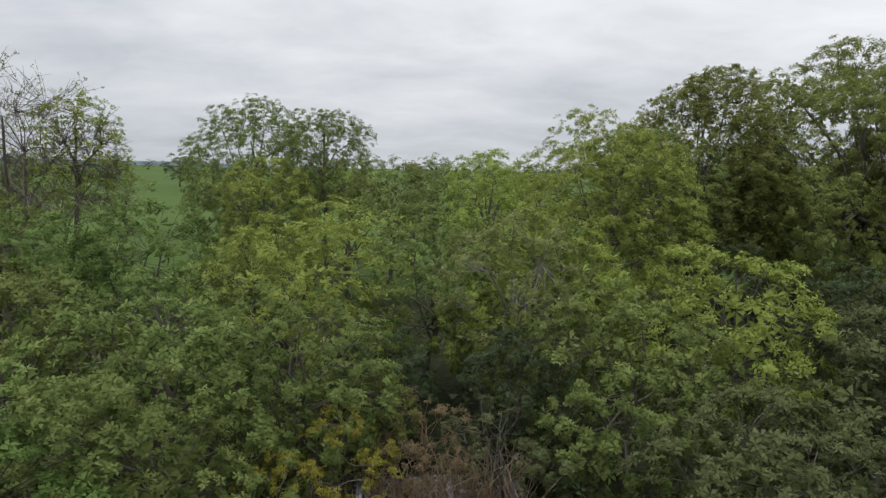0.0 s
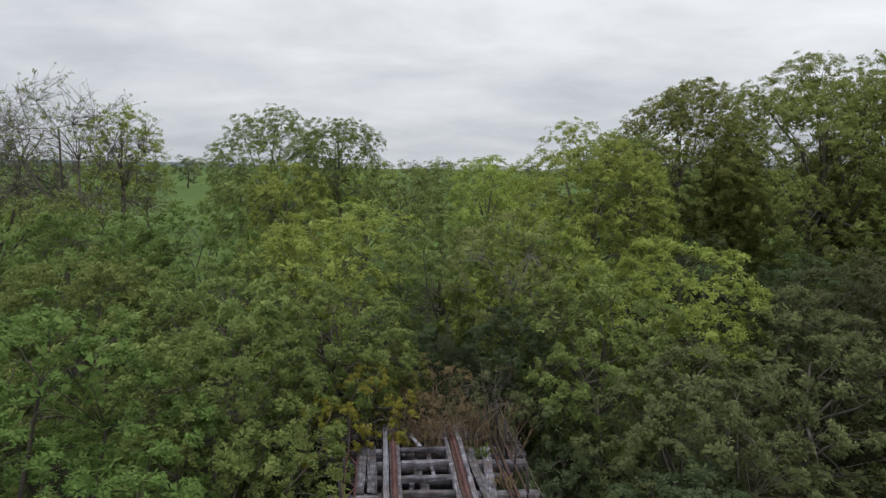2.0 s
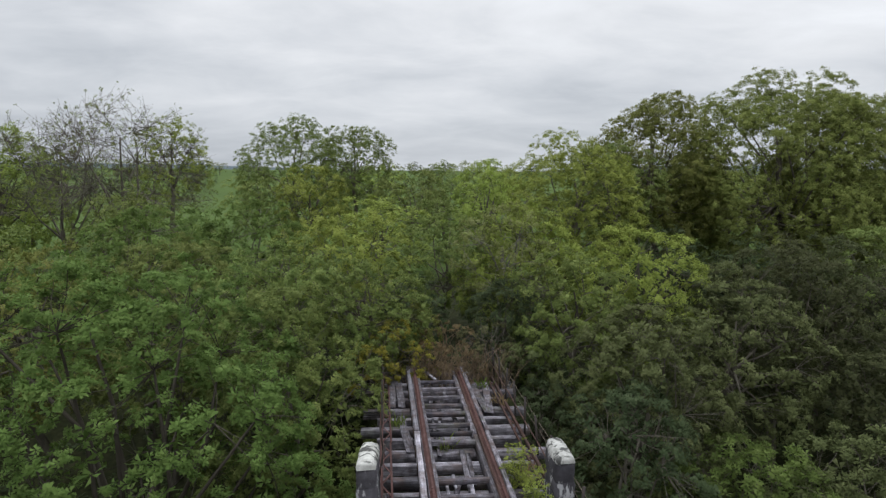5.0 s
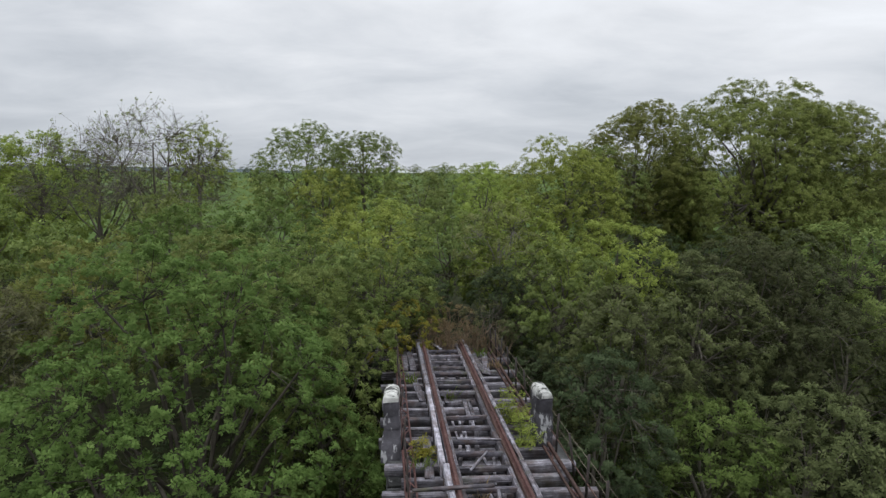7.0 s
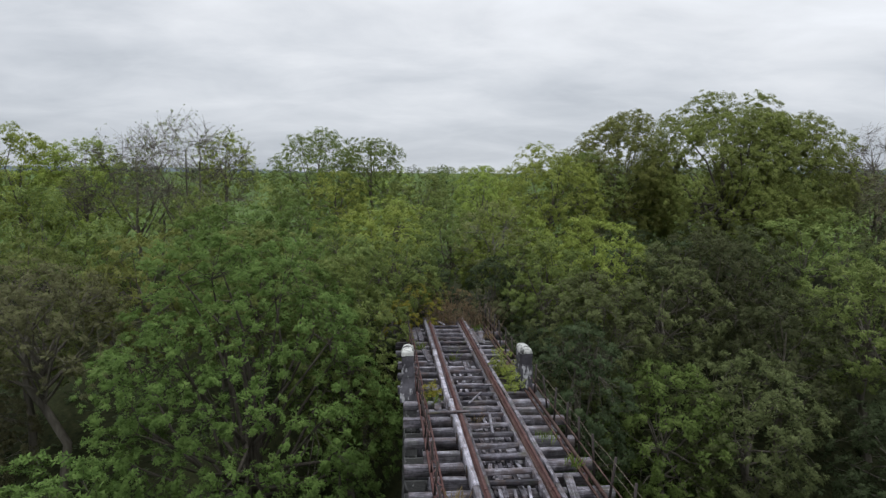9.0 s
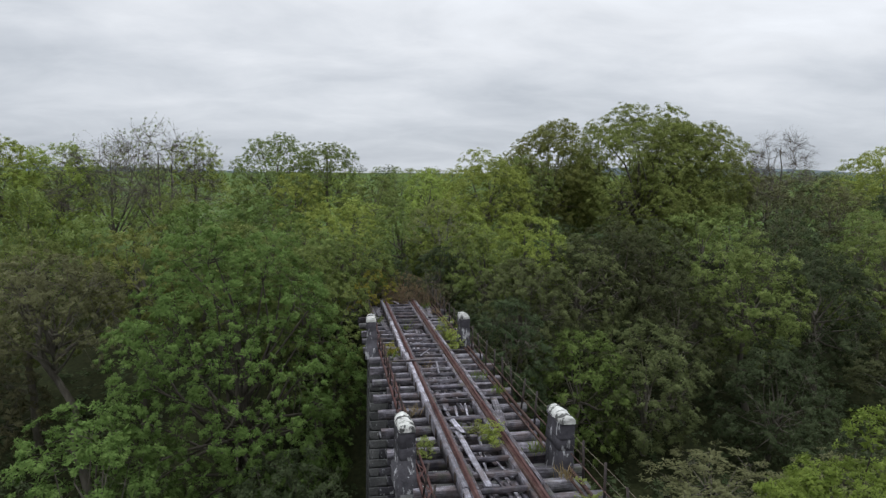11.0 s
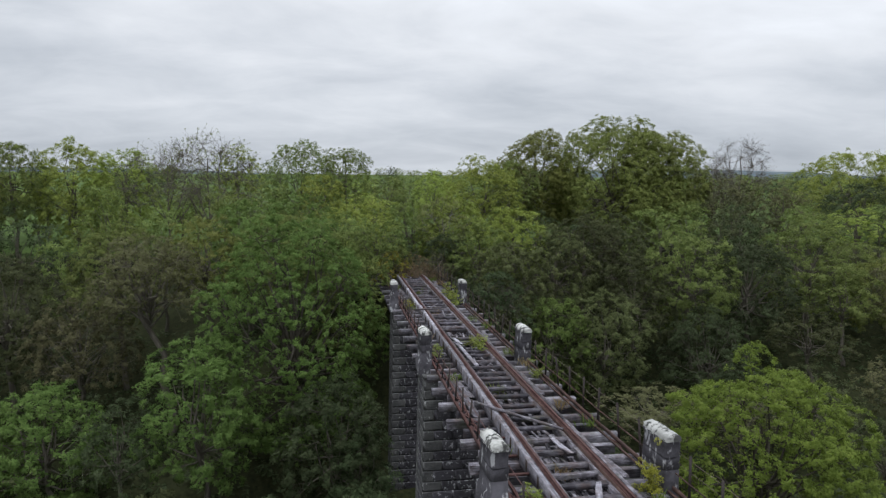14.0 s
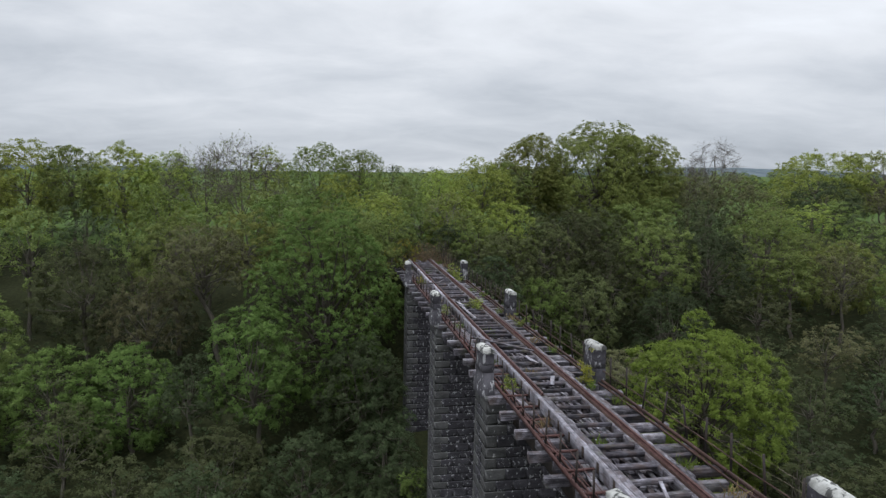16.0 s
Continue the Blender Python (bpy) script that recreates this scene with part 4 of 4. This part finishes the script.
    # loose boards lying between the rails and on the side bays
    boards = [beam_mesh("plank", Lb, w, 0.045, m, 0.006, 80 + i, 0.005) for i, (Lb, w, m) in enumerate(((1.7, 0.11, TIMBER), (1.2, 0.09, TIMBER_PALE), (2.3, 0.13, TIMBER), (0.9, 0.12, TIMBER_DARK), (1.5, 0.07, TIMBER_PALE)))]
    y = DECK_N - 0.8
    while y > DECK_S + 1:
        for x in (-0.46, -0.28, -0.10, 0.08, 0.26):
            if rng.uniform() < 0.66:
                lay("plank", boards[int(rng.integers(0, 5))], x + rng.normal(0, 0.05), y + rng.uniform(-0.4, 0.4), -0.385 + rng.uniform(0, 0.02), 90 + rng.normal(0, 7), rng.normal(0, 1.0))
        if rng.uniform() < 0.25:
            lay("plank", boards[1 + 3 * int(rng.integers(0, 2))], rng.uniform(-0.35, 0.25), y, -0.085, 90 + rng.normal(0, 40), rng.normal(0, 1.5))
        y -= 1.35
    side = beam_mesh("walkway_board", 2.6, 0.23, 0.055, TIMBER, 0.008, 90, 0.006)
    for y0, xs in ((12.0, (-1.36, -1.62)), (11.4, (1.20, 1.45)), (8.6, (-1.30,)), (3.0, (-1.32,)), (-4.5, (1.3,)), (-11.9, (-1.36, -1.62, 1.25)), (-13.8, (-1.45,)), (-18.6, (1.25,)), (-22.0, (1.30, -1.5)), (-27.5, (1.25,)), (-29.0, (-1.35,))):
        for x in xs:
            lay("walkway_board", side, x, y0, -0.385, 90 + rng.normal(0, 4), 0)
    for y0 in (-2.6, -4.0, -10.4, -11.8, -13.3, -14.8, -19.3, -20.6, -23.0, -25.4):
        for x in (-0.36, -0.13, 0.10, 0.33):
            if rng.uniform() > 0.2:
                lay("plank", boards[int(rng.choice((0, 1, 3)))], x + rng.normal(0, 0.03), y0 + rng.uniform(-0.3, 0.3), -0.335 + rng.uniform(0, 0.012), 90 + rng.normal(0, 4), 0)
    pole = beam_mesh("fallen_pole", 3.3, 0.09, 0.07, TIMBER, 0.015, 91, 0.008)
    lay("fallen_pole", pole, -0.53, -16.3, 0.072, -53, 0, label="grey fallen pole lying across the rails")
    stick = beam_mesh("fallen_pole", 1.15, 0.05, 0.04, TIMBER_PALE, 0.008, 92, 0.005)
    lay("fallen_pole", stick, -0.15, 1.95, -0.09, 62, 0, label="pale stick lying on the transoms")
    lay("fallen_pole", stick, 0.05, 3.3, -0.09, -8, 0, label="pale stick lying on the transoms")
    cross = beam_mesh("fallen_pole", 1.8, 0.10, 0.06, TIMBER, 0.012, 94, 0.006)
    lay("fallen_pole", cross, -0.95, 0.25, 0.062, 4, 0, label="grey pole lying over the rail")
    run = beam_mesh("long_board", 3.5, 0.16, 0.05, TIMBER_PALE, 0.006, 95, 0.006)
    lay("long_board", run, -0.47, -8.6, -0.085, 91.5, 0, label="bleached board lying along the rail")
    shard = beam_mesh("broken_board", 1.1, 0.15, 0.03, TIMBER_PALE, 0.005, 93, 0.012)
    lay("broken_board", shard, 0.15, -18.4, -0.10, 100, 0, label="bleached broken board")
    lay("broken_board", shard, 0.10, -21.2, -0.10, 70, 0, label="bleached broken board")
    lay("broken_board", shard, -0.42, -6.4, -0.10, 97, 0, label="bleached broken board")


def channel(name, length, w, h, mat, t=0.018):
    """A rolled channel, open below, along x with its top at z = 0."""
    prof = [(-w / 2, 0), (w / 2, 0), (w / 2, -h), (w / 2 - t, -h), (w / 2 - t, -t), (-w / 2 + t, -t), (-w / 2 + t, -h), (-w / 2, -h)]
    m = len(prof)
    v = [(s * length / 2, a, b) for s in (-1, 1) for a, b in prof]
    f = [(m + k, m + (k + 1) % m, (k + 1) % m, k) for k in range(m)]
    f += [(0, 1, 4, 5), (1, 2, 3, 4), (0, 5, 6, 7), (m + 5, m + 4, m + 1, m), (m + 4, m + 3, m + 2, m + 1), (m + 7, m + 6, m + 5, m)]
    return mesh_from(name, v, f, mat)


def build_rails_and_girders():
    L = 6.1
    beam = channel("edge_beam", L - 0.02, 0.06, 0.11, RUST_RED, 0.012)
    beam_r = channel("edge_beam", L - 0.02, 0.06, 0.10, RUST, 0.012)
    angle_r = channel("edge_angle", L - 0.02, 0.05, 0.05, RUST, 0.010)
    bar = beam_mesh("lattice_bar", 0.66, 0.045, 0.014, RUST_RED, 0.003, 17)
    girder = channel("girder", L - 0.01, 0.34, 0.95, IRON, 0.03)
    tie = beam_mesh("iron_tie", 0.84, 0.08, 0.06, RUST_RED, 0.006, 16, 0.003)
    chord = channel("lower_chord", L - 0.02, 0.05, 0.06, RUST_RED, 0.010)
    k = 0
    while DECK_N - L * (k + 0.5) > DECK_S:
        y = DECK_N - L * (k + 0.5)
        lay("edge_beam", beam, -1.97, y, -0.215, 90 + rng.normal(0, 0.1), label="red rusted iron edge beam")
        lay("edge_beam", beam_r, east_edge(y), y, -0.275, 90 + math.degrees(math.atan2(east_edge(y - 3) - east_edge(y + 3), 6)), label="brown rusted iron edge beam")
        lay("edge_angle", angle_r, east_edge(y) - 0.14, y, -0.36, 90 + math.degrees(math.atan2(east_edge(y - 3) - east_edge(y + 3), 6)), label="thin rusted iron angle")
        lay("lower_chord", chord, -1.72, y, -0.34, 90 + rng.normal(0, 0.2))
        for q in range(5 if y < -16 else 0):
            lay("iron_tie", tie, -1.53, y - 2.4 + q * 1.2 + rng.normal(0, 0.1), -0.28, rng.normal(0, 3), label="red rusted cross tie")
        for q in range(10):
            yy, lean = y - L / 2 + 0.33 + q * 0.605, (-1) ** q
            lay("lattice_bar", bar, -1.845, yy, -0.345, 90 - lean * 22, 0, label="rusted lattice bar")
            if q % 3:
                lay("lattice_bar", bar, east_edge(yy) - 0.08, yy, -0.385, 90 + lean * 13, 0, label="rusted lattice bar")
        for x in (-1.2, 1.2):
            lay("girder", girder, x, y, -0.72, 90)
        k += 1
    brace = beam_mesh("brace", 1.15, 0.05, 0.02, RUST_RED, 0.004, 5)
    post = beam_mesh("post", 0.80, 0.050, 0.050, IRON, 0.008, 6)
    post_r = beam_mesh("post", 1.05, 0.055, 0.055, IRON, 0.008, 7)
    ys = np.linspace(DECK_N, DECK_S, 60)
    r2 = np.random.default_rng(3)

    def line(name, x, z, r, sag, mat, parent):
        pts = [((x + (east_edge(yy) if x > -1 else 0) + r2.normal(0, sag * 0.6), yy, z + r2.normal(0, sag)), r) for yy in ys]
        return part(name, mesh_from(name, *tubes([pts], 5), mat, True), parent)
    west = line("handrail", -1.95, 0.08, 0.012, 0.03, RUST_RED, deck)
    line("rod", -1.93, 0.36, 0.010, 0.035, RUST_RED, west)
    east = line("handrail", 0.05, 0.06, 0.018, 0.012, RUST, deck)
    line("wire", 0.09, 0.58, 0.006, 0.02, WIRE, east)
    line("wire", 0.09, 0.30, 0.005, 0.03, WIRE, east)
    y = DECK_N - 0.9
    while y > DECK_S + 0.5:
        lean = rng.normal(0, 5)
        if all(abs(y - p) > 0.7 for p in PIERS):
            part("post", post, west, pose(-1.95, y, 0.20, rng.normal(0, 5), 90, 0) @ pose(0, 0, 0.0275, 0, lean, 0))
            if y < -8 and rng.uniform() < 0.6:
                part("brace", brace, west, pose(-1.85, y - 0.5, -0.19, 0, 0, 90 + rng.choice([-1, 1]) * rng.uniform(5, 14)) @ pose(0, 0, 0, 0, rng.normal(0, 3), 0))
        y -= 1.18 + rng.normal(0, 0.12)
    y = DECK_N - 0.5
    while y > DECK_S + 0.5:
        if all(abs(y - p) > 0.6 for p in PIERS):
            lean = rng.normal(0, 4)
            part("post", post_r, east, pose(east_edge(y) + 0.06, y, 0.20, rng.normal(3, 3), 90, 0) @ pose(0, 0, 0.03, 0, lean, 0), label="rusted iron handrail post")
        y -= 1.28 + rng.normal(0, 0.08)


build_deck()
build_rails_and_girders()


# stone pillars and piers
def pillar_shaft(seed, ledge=True):
    """A squared shaft, some with a ledge, worn a little out of true."""
    r = np.random.default_rng(seed)
    levels = [(-0.75, 0.30, 0.65), (-0.30, 0.29, 0.64), (-0.22, 0.22, 0.56)] if ledge else [(-0.75, 0.22, 0.56), (-0.30, 0.22, 0.56), (-0.22, 0.218, 0.558)]
    for z in (0.13, 0.44):
        levels += [(z - 0.03, 0.215, 0.555), (z - 0.006, 0.204, 0.544), (z + 0.006, 0.204, 0.544), (z + 0.03, 0.212, 0.552)]
    levels += [(0.78, 0.21, 0.55), (0.87, 0.20, 0.54)]
    v, f = [], []
    for z, a, b in levels:
        c = 0.05
        for px, py in ((a - c, -b), (a, -b + c), (a, b - c), (a - c, b), (-a + c, b), (-a, b - c), (-a, -b + c), (-a + c, -b)):
            v.append((px + r.normal(0, 0.012), py + r.normal(0, 0.012), z + r.normal(0, 0.006)))
    for i in range(len(levels) - 1):
        for k in range(8):
            f.append((i * 8 + k, i * 8 + (k + 1) % 8, (i + 1) * 8 + (k + 1) % 8, (i + 1) * 8 + k))
    t = (len(levels) - 1) * 8
    f += [(t, t + 1, t + 2, t + 3), (t, t + 3, t + 4, t + 7), (t + 4, t + 5, t + 6, t + 7)]
    return mesh_from("shaft", v, f, STONE)


def pillar_cap(seed):
    """A rounded coping stone, vaulted across, rough and lichen-covered."""
    r = np.random.default_rng(seed)
    na, nb = 11, 6
    v, f = [], []
    for j in range(nb):
        y = -0.57 + 1.14 * j / (nb - 1)
        shrink = 0.94 if j in (0, nb - 1) else 1.0
        for i in range(na):
            a = math.pi * i / (na - 1)
            v.append((0.215 * math.cos(a) * shrink + r.normal(0, 0.012), y + r.normal(0, 0.012), 0.85 + 0.19 * max(0, math.sin(a)) ** 0.75 * shrink + r.normal(0, 0.008)))
    for j in range(nb - 1):
        for i in range(na - 1):
            f.append((j * na + i, j * na + i + 1, (j + 1) * na + i + 1, (j + 1) * na + i))
    for j, o in ((0, 1), (nb - 1, -1)):
        for i in range(0, na // 2):
            q = [j * na + i, j * na + na - 1 - i, j * na + na - 2 - i, j * na + i + 1]
            if len(set(q)) == 4:
                f.append(tuple(q[::o]))
    return mesh_from("coping", v, f, LICHEN, True)


def block_mesh(i, pale=False):
    """A rock-faced block 1 x 1 on its face, the face towards -y."""
    r = np.random.default_rng(300 + i)
    g = 0.002
    v = [(-0.5 + g, 0.12, -0.5 + g), (0.5 - g, 0.12, -0.5 + g), (0.5 - g, 0.12, 0.5 - g), (-0.5 + g, 0.12, 0.5 - g)]
    v += [(x + r.normal(0, 0.003), -0.004, z + r.normal(0, 0.003)) for x, z in ((-0.497, -0.494), (0.497, -0.494), (0.497, 0.494), (-0.497, 0.494))]
    v += [(x + r.normal(0, 0.05), -0.005 - abs(r.normal(0, 0.003)), z + r.normal(0, 0.05)) for x, z in ((-0.40, -0.36), (0.40, -0.36), (0.40, 0.36), (-0.40, 0.36))]
    f = []
    for b in (0, 4):
        for k in range(4):
            f.append((b + k, b + (k + 1) % 4, b + 4 + (k + 1) % 4, b + 4 + k))
    f.append((8, 9, 10, 11))
    return mesh_from("block", v, f, STONE_PALE if pale else STONE)


def build_piers():
    blocks = [block_mesh(i) for i in range(6)]
    quoins = [block_mesh(20 + i, True) for i in range(3)]
    r = np.random.default_rng(8)
    shafts = [pillar_shaft(i) for i in range(3)]
    plain = [pillar_shaft(i, False) for i in range(3)]
    caps = [pillar_cap(10 + i) for i in range(3)]
    for n, y in enumerate(PIERS):
        for x in (-2.22, east_edge(y) - 0.06):
            ob = thing("stone_pillar", "dark stone parapet pillar with a white lichened rounded top", "pillar", pose(x, y, 0, r.normal(0, 1.2), r.normal(0, 1.2), r.normal(0, 2)), "stone pillars along the viaduct")
            part("shaft", (shafts if x < 0 else plain)[int(r.integers(0, 3))], ob)
            part("coping", caps[int(r.integers(0, 3))], ob, label="white lichened coping stone")
        foot = height(0, y) - 1.0
        batter = 1 / 80
        top, hw, hd = -0.75, 2.36, 0.92
        grow = (top - foot) * batter
        core = bmesh.new()
        bmesh.ops.create_cube(core, size=1.0)
        for vt in core.verts:
            e = 0.0 if vt.co.z > 0 else grow
            vt.co = Vector(((hw - 0.006 + e) * (1 if vt.co.x > 0 else -1), (hd - 0.006 + e) * (1 if vt.co.y > 0 else -1), top if vt.co.z > 0 else foot))
        me = bpy.data.meshes.new("pier_core")
        core.to_mesh(me)
        me.materials.append(STONE)
        pier = thing("viaduct_pier", "tall dark rock-faced stone pier carrying the deck", "pier", pose(0, y, 0), "piers of the viaduct", "structure")
        part("pier_core", me, pier)
        capm = beam_mesh("pier_cap", 2 * hw + 0.10, 2 * hd + 0.10, 0.14, STONE_PALE, 0.03, 70 + n, 0.01)
        part("pier_cap", capm, pier, pose(0, 0, top + 0.08), label="projecting pale cap course")
        if n > 3:
            continue
        z, course = top - 0.08, 0
        rest = []
        while z > -13.5:
            hh = 0.40 if course % 3 else 0.46
            e = (top - z) * batter
            for face, width in (("front", 2 * (hw + e)), ("west", 2 * (hd + e)), ("east", 2 * (hd + e)), ("back", 2 * (hw + e))):
                s = -width / 2
                first = True
                while s < width / 2 - 0.05:
                    L = (0.42 if (course % 2) else 0.78) if first else r.uniform(0.55, 0.95)
                    if width / 2 - (s + L) < 0.45:
                        L = width / 2 - s
                    corner = first or s + L > width / 2 - 0.06
                    data = quoins[int(r.integers(0, 3))] if corner else blocks[int(r.integers(0, 6))]
                    c = s + L / 2
                    d = {"front": pose(c, -(hd + e), z - hh / 2), "back": pose(-c, hd + e, z - hh / 2, 0, 0, 180), "west": pose(-(hw + e), -c, z - hh / 2, 0, 0, -90), "east": pose(hw + e, c, z - hh / 2, 0, 0, 90)}[face]
                    m = d @ Matrix.Diagonal((L, 0.8 + r.uniform(0, 0.5), hh, 1))
                    if face in ("front", "west") and z > -12:
                        part("block", data, pier, m)
                    else:
                        rest.append((data, m))
                    s += L
                    first = False
            z -= hh
            course += 1
        V, F, n0 = [], [], 0
        for data, m in rest:
            V += [tuple(m @ vt.co) for vt in data.vertices]
            F += [tuple(n0 + k for k in p.vertices) for p in data.polygons]
            n0 = len(V)
        part("masonry", mesh_from("masonry", V, F, STONE), pier, label="dark coursed masonry")["kind"] = "stuff"
    # abutments
    for y in (14.6, -58.6):
        bm = bmesh.new()
        bmesh.ops.create_cube(bm, size=1.0)
        for vt in bm.verts:
            vt.co = Vector((vt.co.x * 5.6, vt.co.y * 2.4, (-0.8 if vt.co.z > 0 else -16)))
        me = bpy.data.meshes.new("abutment")
        bm.to_mesh(me)
        me.materials.append(STONE)
        thing("abutment", "dark stone abutment at the end of the deck", "abutment", pose(0, y, 0), kind="structure", data=me)


build_piers()


# plants rooted on the deck
def deck_plant(x, y, z, size, n, leaf, name="weed", label="green weed rooted among the deck timbers", h=0.5):
    r = np.random.default_rng(int(1000 + x * 37 + y * 11))
    P = np.column_stack([r.normal(0, size * 0.4, n), r.normal(0, size * 0.5, n), np.abs(r.normal(0, h * 0.5, n))])
    V, F = place_tufts(r, P, unit(r, n) * 0.5 + np.array([0, 0, 0.8]), 0.26, "fine")
    ob = thing(name, label, "plant", pose(x, y, z), "plants on the deck")
    part("foliage", mesh_from("foliage", V, F, LEAF[leaf]), ob)
    stems = [[((0, 0, -0.05), 0.012), (tuple(p * 0.6), 0.008), (tuple(p), 0.004)] for p in P[:12]]
    part("stems", mesh_from("stems", *tubes(stems, 4), BARK), ob)


def grass_tuft(x, y, z, size, n, leaf="grass"):
    r = np.random.default_rng(int(2000 + x * 91 + y * 13))
    V = []
    for i in range(n):
        a = np.array([*r.normal(0, size * 0.35, 2), -0.02])
        d = np.array([*r.normal(0, 0.45, 2), 1.0])
        V += blade(a, a + d * r.uniform(0.15, 0.42), 0.03, (*r.normal(0, 1, 2), 0.1))
    ob = thing("grass_tuft", "tuft of coarse grass among the deck timbers", "grass", pose(x, y, z), "plants on the deck")
    part("blade", mesh_from("blade", np.array(V), np.arange(len(V)).reshape(-1, 3), LEAF[leaf]), ob)["kind"] = "stuff"


deck_plant(1.28, 5.2, -0.42, 0.55, 60, "fresh", h=0.9)
deck_plant(1.30, 3.6, -0.42, 0.45, 40, "fresh", h=0.7)
deck_plant(0.35, -7.6, -0.16, 0.35, 26, "fresh", h=0.5)
deck_plant(0.10, -7.0, -0.16, 0.35, 18, "olive", h=0.3)
deck_plant(-1.5, 3.0, -0.42, 0.35, 26, "gold", h=0.35)
deck_plant(-1.55, -7.6, -0.42, 0.30, 20, "olive", h=0.35)
deck_plant(-1.45, -21.0, -0.42, 0.30, 24, "fresh", h=0.5)
deck_plant(1.55, -20.9, -0.40, 0.30, 40, "gold", "weed", "yellow-green ivy growing against the pillar", h=0.9)
deck_plant(1.75, -11.2, -0.40, 0.30, 20, "olive", h=0.4)
for i in range(26):
    gx, gy = (1.45, 1.75, -1.5, -0.3)[i % 4], 12.5 - i * 1.7
    grass_tuft(gx, gy, -0.42, 0.35, 40, ("grass", "straw", "grass")[i % 3])
